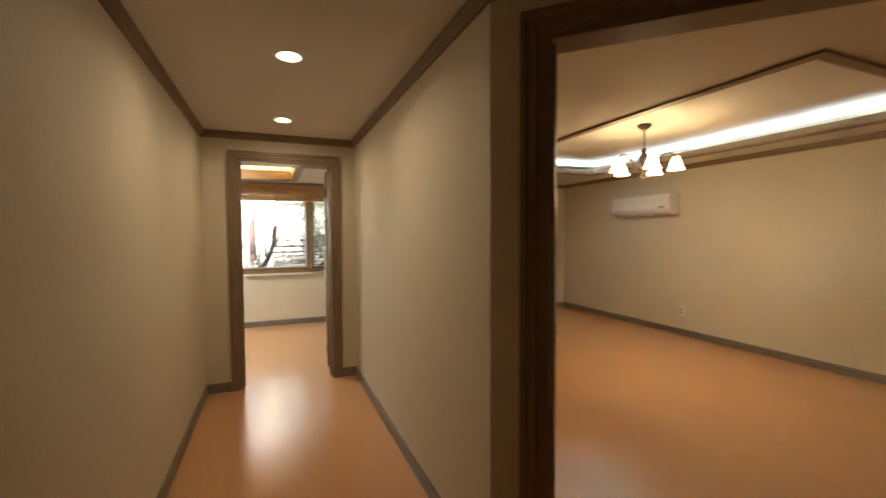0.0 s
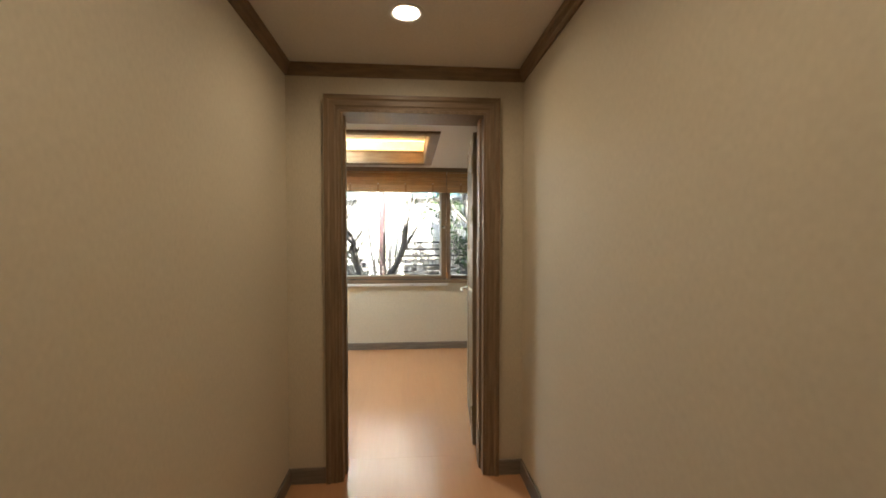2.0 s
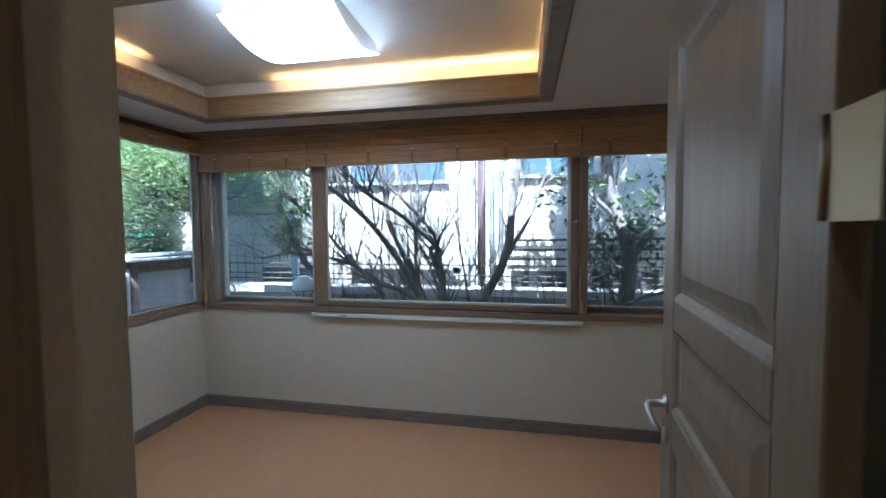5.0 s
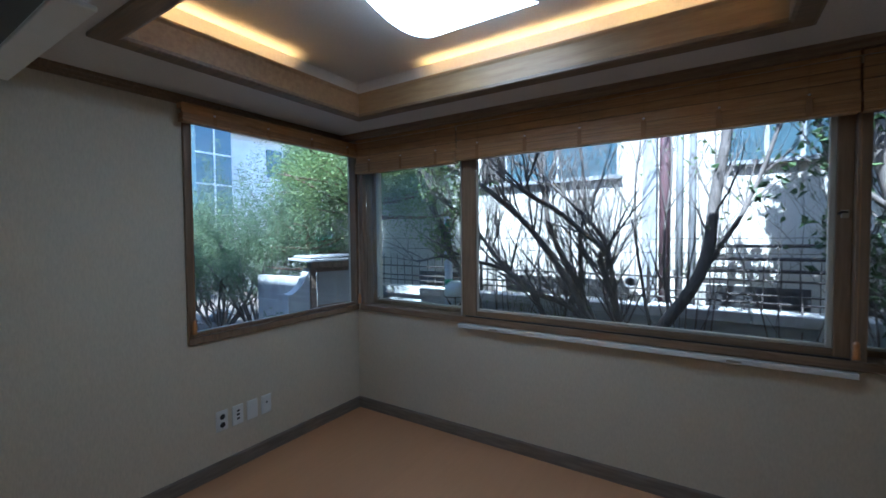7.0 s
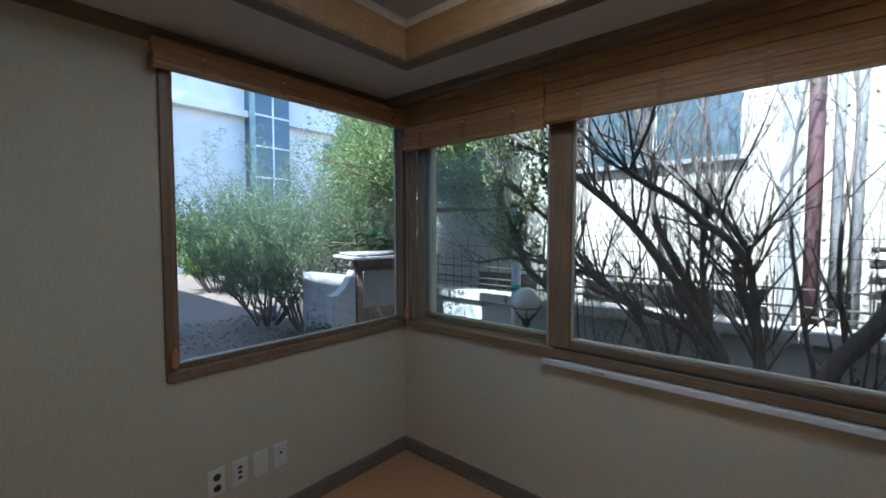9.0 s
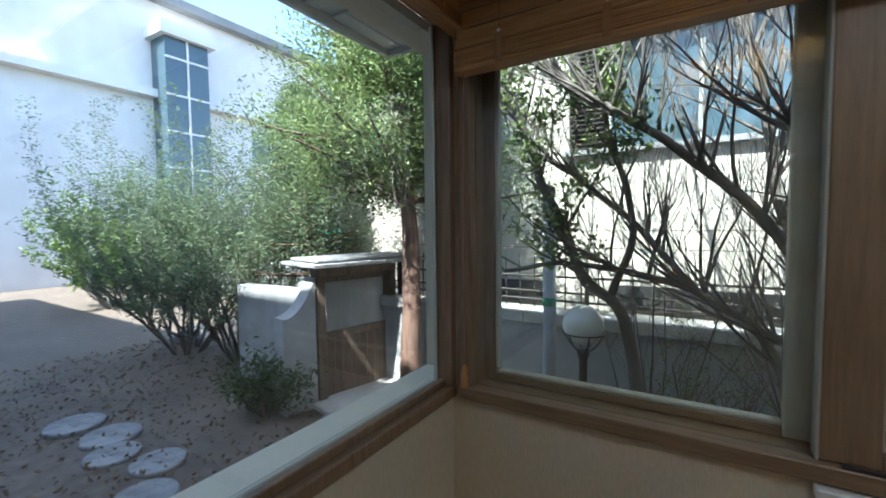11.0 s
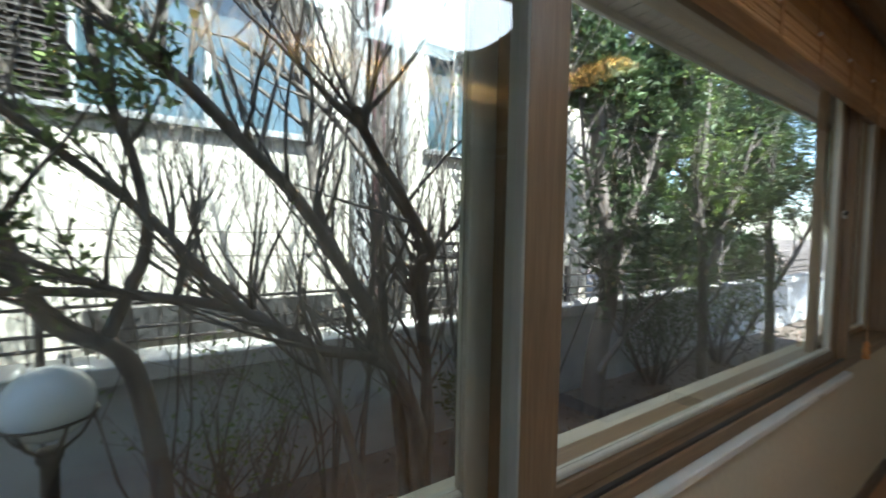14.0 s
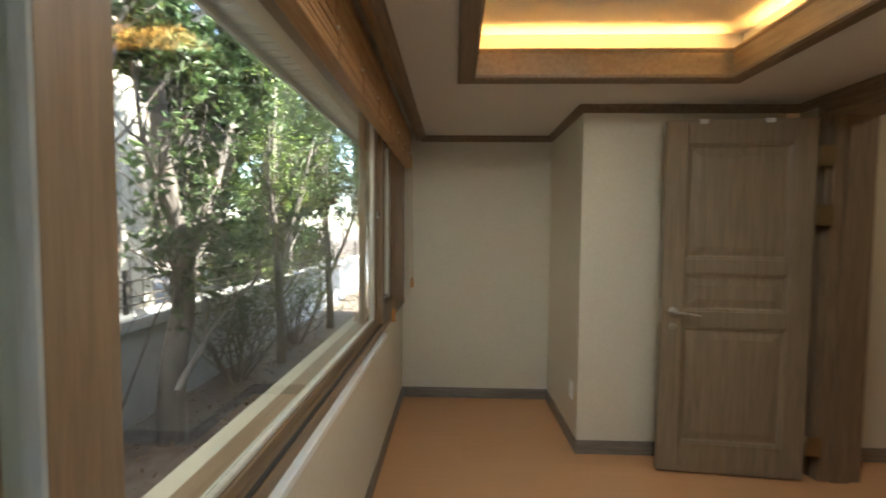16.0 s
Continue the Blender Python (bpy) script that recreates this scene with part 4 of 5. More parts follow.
# ---- neighbouring house behind the garden wall ----
def neighbour():
    th = thing("neighbour_house", 0, 5.5, -0.5, "cream neighbouring house with panelled wall and blinds in its windows", "house")
    wins = [(-2.34, -0.55, 2.08, 3.06), (0.50, 1.42, 2.12, 3.06)]
    wall = wall_with_holes(bmesh.new(), 8.3, 6.4, 0.22, [(a + 5.4, b + 5.4, z0 + 0.5, z1 + 0.5) for a, b, z0, z1 in wins], lambda u, v, z: (u - 5.4, v + 0.012, z))
    part("wall", wall, FACADE, th)
    for a, b, z0, z1 in wins:
        z0, z1 = z0 + 0.5, z1 + 0.5
        w = part("window", box(a, b, 0.09, 0.11, z0, z1), BLUEGLASS, th, "bluish window pane")
        part("blind", box(a + 0.36, b - 0.02, 0.12, 0.125, z0 + 0.02, z1), SHEET, w)
        part("frame", box(a + 0.33, a + 0.37, 0.06, 0.1, z0, z1), SHEET, w)
        part("frame", box((a + b) / 2 + 0.15, (a + b) / 2 + 0.19, 0.06, 0.1, z0, z1), SHEET, w)
        part("sill", box(a - 0.05, b + 0.06, -0.06, 0.12, z0 - 0.05, z0 - 0.001, 0.005), PILASTER, w, "grey stone sill")
        part("lintel", box(a - 0.05, b + 0.06, -0.05, 0.06, z1 + 0.001, z1 + 0.05, 0.005), PILASTER, w)
        if a < -2:
            lv = part("louvre", box(a, a + 0.34, 0.02, 0.03, z0, z1), DARK, w, "dark ventilation louvre")
            me = finish(box(a + 0.005, a + 0.335, -0.02, 0.015, 0, 0.012), "louvre_blade", IRON)
            for k in range(22):
                o = new("blade", me)
                o.parent = w
                o.matrix_basis = pose(0, 0, z0 + 0.01 + k * 0.044)
    part("eave", box(-5.6, 3.1, -0.55, 0.3, 5.6, 5.75), PILASTER, th)
    part("roof", box(-5.6, 3.1, -0.5, 4.0, 5.751, 6.1), PILASTER, th)
    # pilaster, downpipes, dark vents low on the wall
    part("pilaster", box(-0.26, -0.12, -0.12, 0.011, 0.0, 5.6, 0.004), PILASTER, th, "grey concrete pilaster")
    part("downpipe", tube([(-0.04, -0.08, 0.2), (-0.04, -0.08, 5.5)], 0.055, 10), MAROON, th, "maroon downpipe", True)
    for x in (0.1, 0.22):
        part("downpipe", tube([(x, -0.06, 0.2), (x, -0.06, 5.5)], 0.035, 10), PILASTER, th, "grey downpipe", True)
    for x0, x1 in ((-3.4, -2.55), (-1.95, -0.4), (0.35, 1.2), (1.4, 2.2)):
        part("vent", box(x0, x1, -0.03, 0.011, 1.13, 1.34), DARK, th, "dark basement vent")
    for z in (1.5, 1.62, 1.75):
        part("service_pipe", tube([(0.3, -0.07, z), (2.3, -0.07, z + 0.02)], 0.018, 8), IRON, th, "dark service pipe", True)
    part("vent_pipe", lathe([(0.062, 0), (0.062, 0.14), (0.05, 0.14), (0.05, 0.0)], 18), PILASTER, th, "round vent pipe", True, pose(-0.36, -0.12, 1.35, 90, 0, 0))
    return th


neighbour()


# ---- gate in the west ----
def gate():
    th = thing("garden_gate", -4.16, 4.08, -0.22, "weathered wooden garden gate with a frosted upper pane and small roof", "gate", rz=76.0)
    # local x along the gate (to the north), y to the back
    W, H = 0.72, 1.17
    for x in (-0.08, W):
        part("post", box(x, x + 0.08, -0.02, 0.1, 0, H, 0.004), PLANK, th)
    part("head", box(-0.08, W + 0.08, -0.02, 0.1, H + 0.001, H + 0.09, 0.004), PLANK, th)
    part("leaf_rail", box(0.002, W - 0.002, 0.03, 0.065, 0.58, 0.65, 0.003), PLANK, th)
    part("upper_pane", box(0.04, W - 0.04, 0.042, 0.05, 0.651, H - 0.06), SHEET, th, "pale frosted upper pane")
    part("leaf_rail", box(0.002, W - 0.002, 0.03, 0.065, H - 0.059, H - 0.005, 0.003), PLANK, th)
    me = finish(box(0, 0.086, 0.032, 0.058, 0.03, 0.578, 0.003), "plank", PLANK)
    for k in range(8):
        o = new("plank", me)
        o.parent = th
        o.matrix_basis = pose(0.006 + 0.0885 * k, 0, 0)
    part("roof", box(-0.22, W + 0.3, -0.25, 0.4, H + 0.10, H + 0.135, 0.006), PILASTER, th, "flat grey roof slab")
    part("roof_tiles", box(-0.16, W + 0.25, -0.18, 0.34, H + 0.136, H + 0.17, 0.012), PILASTER, th)
    part("step", box(-0.15, W + 0.1, -0.3, 0.12, -0.03, 0.05, 0.01), CAPSTONE, th)
    # curved wing wall beside it
    bm = bmesh.new()
    n = 10
    rows = []
    for k in range(n + 1):
        u = k / n
        x = -0.1 - 0.30 * u
        z = 0.84 + 0.33 * (1 - u) ** 2.2
        rows.append([bm.verts.new((x, y, zz)) for y in (-0.02, 0.16) for zz in (-0.3, z)])
    for a, b in zip(rows, rows[1:]):
        for f in ((0, 1, 1, 0), ):
            bm.faces.new((a[0], a[1], b[1], b[0]))
            bm.faces.new((a[2], b[2], b[3], a[3]))
            bm.faces.new((a[1], a[3], b[3], b[1]))
    bm.faces.new((rows[0][0], rows[0][2], rows[0][3], rows[0][1]))
    bm.faces.new((rows[-1][0], rows[-1][1], rows[-1][3], rows[-1][2]))
    part("wing_wall", bm, PLASTER, th, "curved plastered wing wall")
    return th


gate()
structure("wall_garden_west", box(-5.45, -4.30, 4.05, 4.21, -0.7, 0.80), PLASTER, "low grey plastered garden wall beside the gate", "wall")


# ---- lamp, pipe, rocks, stepping stones ----
def garden_lamp(x, y):
    z = ground_z(x, y)
    th = thing("garden_lamp", x, y, z, "unlit white globe lamp on a dark iron post", "garden lamp")
    top = 0.80 - z
    part("post", lathe([(0.05, 0), (0.05, 0.03), (0.026, 0.06), (0.024, top - 0.2), (0.035, top - 0.18), (0.035, top - 0.15)], 14), IRON, th, "", True)
    prof = [(0.118 * math.sin(math.pi * k / 16) + 0.0005, top - 0.118 * math.cos(math.pi * k / 16)) for k in range(17)]
    part("globe", lathe(prof, 28), GLOBE, th, "white glass globe", True)
    for k in range(6):
        a = math.pi * k / 3
        part("basket_rib", tube([(0.03 * math.cos(a), 0.03 * math.sin(a), top - 0.16), (0.08 * math.cos(a), 0.08 * math.sin(a), top - 0.115), (0.118 * math.cos(a), 0.118 * math.sin(a), top - 0.045)], 0.005, 6), IRON, th)
    bm = bmesh.new()
    tube([(0.121 * math.cos(2 * math.pi * k / 20), 0.121 * math.sin(2 * math.pi * k / 20), top - 0.045) for k in range(21)], 0.005, 6, bm)
    part("basket_ring", bm, IRON, th)
    return th


garden_lamp(-1.85, 3.97)
vp = thing("vent_pipe", -2.18, 4.35, ground_z(-2.18, 4.35) - 0.02, "pale blue standing pipe with green tape", "pipe")
part("pipe", tube([(0, 0, 0), (0.01, 0, 0.9), (0, 0, 1.85)], 0.045, 14), PIPE, vp, "", True)
for z in (1.06, 1.72):
    part("tape", lathe([(0.047, 0), (0.047, 0.06)], 14), GREEN_TAPE, vp, "green tape band", True, pose(0.006, 0, z))
part("cap", lathe([(0.05, 0), (0.05, 0.04), (0.02, 0.06)], 14), MAROON, vp, "", True, pose(0, 0, 1.85))


def rock(x, y, r, flat=0.6):
    bm = bmesh.new()
    bmesh.ops.create_icosphere(bm, subdivisions=3, radius=r)
    for v in bm.verts:
        k = 1 + 0.28 * noise.noise(Vector(v.co) * (2.2 / r) * 0.5 + Vector((x, y, 0))) + 0.07 * noise.noise(Vector(v.co) * (6 / r) * 0.5)
        v.co = Vector((v.co.x * k, v.co.y * k * 0.85, v.co.z * k * flat))
    ob = part("rock", bm, ROCK, None, "", True, pose(x, y, ground_z(x, y) + r * flat * 0.45, 0, 0, (x * 97) % 180))
    return tagged(ob, "grey rounded garden rock lying on the soil", "rock", "garden rocks")


for x, y, r in ((-7.7, 4.75, 0.2), (-7.45, 4.6, 0.24), (-3.62, 4.3, 0.17), (-3.35, 4.4, 0.2)):
    rock(x, y, r)


def stepping_stone(x, y, r):
    th = thing("stepping_stone", x, y, ground_z(x, y) + 0.012, "round grey concrete stepping stone in the soil", "stepping stone", group="stepping stones")
    part("disc", lathe([(r * 0.97, -0.03), (r, 0.0), (r, 0.02), (r * 0.96, 0.03), (r * 0.6, 0.033), (r * 0.55, 0.029), (r * 0.2, 0.029), (r * 0.16, 0.034), (0.005, 0.034)], 32), ROCK, th, "", False)


for x, y, r in ((-5.12, 2.77, 0.2), (-4.78, 2.66, 0.17), (-4.4, 2.78, 0.17), (-3.78, 3.85, 0.16), (-3.75, 4.2, 0.17), (-4.05, 2.55, 0.18), (-5.6, 2.7, 0.2)):
    stepping_stone(x, y, r)


# ---- trees and shrubs ----
def smooth_line(pts, radii, n=4):
    """More points along a line, with a little natural wander."""
    out, rr = [], []
    P = [Vector(p) for p in pts]
    for i in range(len(P) - 1):
        p0, p1, p2, p3 = P[max(i - 1, 0)], P[i], P[i + 1], P[min(i + 2, len(P) - 1)]
        for k in range(n):
            t = k / n
            q = 0.5 * (2 * p1 + (p2 - p0) * t + (2 * p0 - 5 * p1 + 4 * p2 - p3) * t * t + (3 * p1 - p0 - 3 * p2 + p3) * t ** 3)
            w = Vector((noise.noise(q * 3.1), noise.noise(q * 3.1 + Vector((9, 0, 0))), noise.noise(q * 3.1 + Vector((0, 9, 0))))) * 0.02
            out.append(q + w)
            rr.append(radii[i] + (radii[i + 1] - radii[i]) * t)
    out.append(P[-1])
    rr.append(radii[-1])
    return out, rr


class Twigs:
    """Collects tubes fast."""
    def __init__(self):
        self.v, self.f = [], []

    def add(self, pts, radii, seg=5):
        base = len(self.v)
        up = Vector((0.2, 0.35, 0.92))
        for i, p in enumerate(pts):
            d = pts[min(i + 1, len(pts) - 1)] - pts[max(i - 1, 0)]
            d = d.normalized() if d.length > 1e-6 else Vector((0, 0, 1))
            a = d.cross(up)
            if a.length < 0.05:
                a = d.cross(Vector((1, 0, 0)))
            a.normalize()
            b = d.cross(a)
            for k in range(seg):
                c, s = math.cos(2 * math.pi * k / seg), math.sin(2 * math.pi * k / seg)
                self.v.append(p + radii[i] * (c * a + s * b))
        for i in range(len(pts) - 1):
            for k in range(seg):
                q = base + i * seg
                self.f.append((q + k, q + (k + 1) % seg, q + seg + (k + 1) % seg, q + seg + k))

    def grow(self, rng, p, d, ln, r, depth, lift=0.35, spread=0.6, kids=4, gather=None):
        n = 5
        pts, rad = [p.copy()], [r]
        q, dd = p.copy(), d.normalized()
        for k in range(n):
            dd = (dd + Vector((rng.uniform(-1, 1), rng.uniform(-1, 1), rng.uniform(-1, 1))) * 0.14 + Vector((0, 0, lift * 0.12))).normalized()
            q = q + dd * ln / n
            pts.append(q.copy())
            rad.append(max(r * (1 - 0.75 * (k + 1) / n), 0.0012))
        self.add(pts, rad, 5 if r > 0.006 else 4)
        if gather is not None:
            gather.extend(pts[2:])
        if depth > 0:
            for k in range(kids):
                i = rng.randint(1, n)
                nd = (dd * 0.7 + Vector((rng.uniform(-1, 1), rng.uniform(-1, 1), rng.uniform(-0.3, 1))) * spread).normalized()
                self.grow(rng, pts[i], nd, ln * rng.uniform(0.45, 0.75), max(rad[i] * 0.6, 0.0016), depth - 1, lift, spread, kids, gather)

    def mesh(self, name, mat):
        me = bpy.data.meshes.new(name)
        me.from_pydata([tuple(v) for v in self.v], [], self.f)
        me.polygons.foreach_set("use_smooth", [True] * len(me.polygons))
        me.materials.append(mat)
        return me


def leaf_mesh(name, places, rng, size, mat, narrow=0.5, out=None):
    """Many small bent leaves at the given places."""
    v, f = [], []
    for p in places:
        a = Vector((rng.uniform(-1, 1), rng.uniform(-1, 1), rng.uniform(-0.6, 1))).normalized()
        b = a.cross(Vector((rng.uniform(-1, 1), rng.uniform(-1, 1), rng.uniform(-1, 1))))
        b = b.normalized() if b.length > 1e-3 else Vector((1, 0, 0))
        s = size * rng.uniform(0.6, 1.35)
        c = b.cross(a) * s * 0.18
        i = len(v)
        q = Vector(p)
        v += [tuple(q), tuple(q + a * s * 0.5 + b * s * narrow * 0.5 + c), tuple(q + a * s), tuple(q + a * s * 0.5 - b * s * narrow * 0.5 + c)]
        f += [(i, i + 1, i + 2), (i, i + 2, i + 3)]
    me = bpy.data.meshes.new(name)
    me.from_pydata(v, [], f)
    me.materials.append(mat)
    return me


def bare_tree(name, x, y, limbs, label, seed, twigs=5, depth=2, ln=0.55, leaves=0, leaf_mat=None, leaf_size=0.035, bark=None, category="tree", leaf_from=None):
    """A tree whose main limbs follow the given lines (points, thick, thin)."""
    rng = random.Random(seed)
    bark = bark or BARK
    z = ground_z(x, y) - 0.05
    th = thing(name, x, y, z, label, category)
    off = Vector((x, y, z))
    tw = Twigs()
    tips = []
    for pts, r0, r1 in limbs:
        m = len(pts)
        line, rad = smooth_line([Vector(p) - off for p in pts], [r0 + (r1 - r0) * (k / (m - 1)) ** 0.8 for k in range(m)], 5)
        main = Twigs()
        main.add(line, [0.8 * q for q in rad], 9)
        o = new("limb", main.mesh("limb", bark))
        o.parent = th
        for k in range(max(2, round(twigs * (m - 1) / 2))):
            i = rng.randint(len(line) // 4, len(line) - 1)
            d = (line[min(i + 1, len(line) - 1)] - line[i - 1]).normalized()
            nd = (d * 0.6 + Vector((rng.uniform(-1, 1), rng.uniform(-0.7, 0.7), rng.uniform(0.0, 1.1))) * 0.8).normalized()
            tw.grow(rng, line[i], nd, ln * rng.uniform(0.6, 1.3), min(rad[i] * 0.45, 0.011), depth, 0.5, 0.6, 3, tips)
    o = new("twigs", tw.mesh("twigs", bark))
    o.parent = th
    if leaves:
        high = [p for p in tips if leaf_from is None or p.z + z > leaf_from]
        pick = [rng.choice(tips if rng.random() < 0.1 else high) + Vector((rng.uniform(-1, 1), rng.uniform(-1, 1), rng.uniform(-1, 1))) * 0.05 for _ in range(leaves)]
        o = new("leaves", leaf_mesh("leaves", pick, rng, leaf_size, leaf_mat))
        o.parent = th
    return th


bare_tree("bare_tree", -0.40, 4.15, [
    ([(-0.40, 4.15, -0.35), (-0.37, 4.2, 0.0), (-0.40, 4.1, 0.31), (-0.63, 4.05, 0.69), (-1.02, 4.0, 0.86), (-1.32, 4.0, 1.05), (-1.64, 4.0, 1.13), (-1.97, 3.95, 1.16), (-2.32, 3.9, 1.11)], 0.055, 0.014),
    ([(-0.36, 4.16, -0.35), (-0.42, 4.12, 0.3), (-0.57, 4.1, 0.68), (-0.82, 4.05, 1.15), (-1.06, 4.0, 1.48), (-1.34, 3.95, 1.74), (-1.54, 3.9, 1.89), (-1.72, 3.85, 2.03), (-1.93, 3.8, 2.21), (-2.1, 3.8, 2.6)], 0.055, 0.016),
    ([(-0.38, 4.2, -0.35), (-0.45, 4.2, 0.3), (-0.56, 4.2, 0.7), (-0.89, 4.2, 1.4), (-0.96, 4.2, 1.67), (-1.03, 4.2, 2.09), (-1.09, 4.2, 2.51), (-1.2, 4.2, 3.2)], 0.05, 0.014),
    ([(-0.30, 4.2, -0.3), (-0.27, 4.2, 0.2), (-0.30, 4.2, 0.64), (-0.43, 4.1, 1.15), (-0.40, 4.0, 1.27), (-0.76, 3.8, 1.62), (-0.98, 3.6, 1.79)], 0.042, 0.024),
    ([(-0.42, 4.16, -0.3), (-0.55, 4.12, 0.5), (-0.62, 4.15, 1.2), (-0.6, 4.2, 1.9), (-0.75, 4.25, 2.9)], 0.035, 0.010),
    ([(-0.35, 4.2, -0.3), (-0.3, 4.2, 0.4), (-0.38, 4.15, 1.24), (-0.62, 4.1, 1.6), (-0.96, 4.1, 1.93), (-1.3, 4.1, 2.13)], 0.04, 0.012),
    # unseen upper limbs, added to cast dappled shade on the neighbour's wall
    ([(-1.2, 4.2, 3.1), (-1.35, 4.2, 3.8), (-1.3, 4.2, 4.7)], 0.016, 0.007),
    ([(-1.05, 4.2, 2.3), (-0.7, 4.2, 3.2), (-0.5, 4.2, 4.4)], 0.018, 0.007),
    ([(-2.1, 3.8, 2.55), (-2.2, 3.8, 3.3), (-2.1, 3.9, 4.3)], 0.016, 0.007),
    ([(-0.75, 4.25, 2.8), (-0.2, 4.2, 3.6), (0.1, 4.2, 4.6)], 0.014, 0.006),
], "bare many-stemmed grey tree with leaning limbs", 11, twigs=9, depth=2, ln=0.65)
bare_tree("bare_tree", -0.80, 4.0, [
    ([(-0.72, 4.0, -0.35), (-0.78, 4.0, 0.17), (-0.99, 4.0, 0.8), (-1.24, 4.0, 1.0), (-1.59, 4.0, 1.39), (-1.89, 4.0, 1.66), (-2.0, 4.0, 1.73), (-2.3, 4.0, 1.95)], 0.038, 0.012),
    ([(-0.78, 4.0, 0.17), (-0.72, 4.05, 0.8), (-0.7, 4.1, 1.5), (-0.85, 4.1, 2.4)], 0.02, 0.007),
], "thin bare leaning tree beside the garden wall", 12, twigs=5, depth=2, ln=0.5)
bare_tree("young_conifer", -1.53, 4.0, [
    ([(-1.50, 4.0, -0.4), (-1.53, 4.0, 0.14), (-1.63, 4.0, 0.84), (-1.84, 4.0, 1.05), (-1.96, 4.0, 1.36), (-2.12, 4.0, 1.67), (-2.23, 4.0, 2.0), (-2.35, 4.0, 2.16), (-2.5, 4.0, 2.6)], 0.055, 0.018),
    ([(-1.72, 4.0, 0.93), (-1.6, 4.0, 1.28), (-1.61, 4.0, 1.51), (-1.71, 4.0, 1.86), (-1.76, 4.0, 2.13), (-1.8, 4.0, 2.6)], 0.03, 0.014),
], "crooked young tree with sparse dark needles", 13, twigs=5, depth=2, ln=0.42, leaves=2600, leaf_mat=CONIFER, leaf_size=0.05)
bare_tree("bare_tree", 0.02, 4.2, [
    ([(-0.06, 4.2, -0.25), (0.02, 4.2, 0.52), (0.32, 4.2, 1.06), (0.43, 4.2, 1.73), (0.48, 4.2, 2.12), (0.55, 4.2, 2.9)], 0.075, 0.04),
    ([(0.32, 4.2, 1.06), (0.61, 4.2, 1.59), (0.80, 4.2, 2.18), (1.0, 4.2, 2.8)], 0.026, 0.012),
    ([(0.1, 4.2, 0.66), (0.05, 4.25, 1.3), (0.12, 4.25, 2.0), (0.02, 4.25, 2.8)], 0.02, 0.008),
    ([(0.0, 4.2, 0.3), (-0.1, 4.25, 0.9), (-0.18, 4.25, 1.6), (-0.1, 4.25, 2.5)], 0.022, 0.008),
], "dark bare tree leaning over the garden wall", 14, twigs=6, depth=2, ln=0.6, leaves=250, leaf_mat=LEAF)
bare_tree("old_tree", 1.42, 4.3, [
    ([(1.42, 4.3, -0.3), (1.42, 4.3, 0.3), (1.55, 4.3, 0.75), (1.58, 4.3, 1.12), (1.47, 4.3, 1.52), (1.34, 4.3, 2.1), (1.25, 4.3, 3.0)], 0.13, 0.06),
    ([(1.56, 4.3, 1.05), (1.78, 4.3, 1.38), (2.0, 4.3, 1.71), (2.3, 4.3, 2.4)], 0.06, 0.03),
    ([(0.9, 3.9, 0.42), (1.3, 4.0, 0.6), (1.75, 4.05, 0.78), (2.35, 4.1, 1.0), (2.7, 4.15, 1.5)], 0.03, 0.012),
    ([(1.5, 4.28, 0.7), (1.2, 4.1, 0.95), (1.05, 4.0, 1.05)], 0.014, 0.006),
    ([(1.47, 4.3, 1.5), (1.1, 4.2, 1.9), (0.95, 4.2, 2.6)], 0.03, 0.012),
    # upper limbs and leaf crown added, mostly out of view, to shade neighbour's wall
    ([(1.28, 4.3, 2.6), (1.9, 4.1, 3.3), (2.4, 4.0, 4.3)], 0.05, 0.02),
    ([(1.25, 4.3, 2.9), (1.35, 4.0, 3.6), (1.5, 3.8, 4.8)], 0.05, 0.02),
    ([(2.2, 4.3, 2.2), (2.8, 4.1, 3.1), (3.3, 4.0, 4.2)], 0.03, 0.012),
    ([(1.26, 4.3, 2.8), (1.5, 3.8, 3.4), (1.9, 3.5, 4.2)], 0.04, 0.015),
], "thick grey old tree with rough bark and a leafy crown added for shade", 15, twigs=7, depth=2, ln=0.7, leaves=22000, leaf_mat=SHRUB, leaf_size=0.075, leaf_from=2.35)
bare_tree("leafy_tree", 3.2, 4.25, [
    ([(3.2, 4.25, -0.3), (3.25, 4.3, 0.8), (3.1, 4.3, 1.8), (3.2, 4.3, 3.2)], 0.07, 0.03),
    ([(3.2, 4.28, 0.9), (3.6, 4.2, 1.7), (3.9, 4.1, 2.6)], 0.035, 0.015),
    ([(3.2, 4.28, 1.2), (2.8, 4.2, 1.9), (2.6, 4.1, 2.7)], 0.03, 0.012),
], "leafy tree with bright fresh leaves along the garden wall", 16, twigs=9, depth=2, ln=0.75, leaves=3200, leaf_mat=LEAF, leaf_size=0.05)
bare_tree("leafy_tree", 4.9, 4.2, [
    ([(4.9, 4.2, -0.3), (4.95, 4.25, 0.9), (4.8, 4.3, 2.0), (4.9, 4.3, 3.6)], 0.08, 0.03),
    ([(4.9, 4.2, 0.7), (5.4, 4.0, 1.5), (5.7, 3.9, 2.4)], 0.04, 0.015),
    ([(4.9, 4.2, 1.0), (4.4, 4.1, 1.7), (4.1, 4.0, 2.6)], 0.035, 0.012),
], "dark leafy evergreen tree by the garden wall", 17, twigs=9, depth=2, ln=0.8, leaves=11000, leaf_mat=SHRUB, leaf_size=0.06)
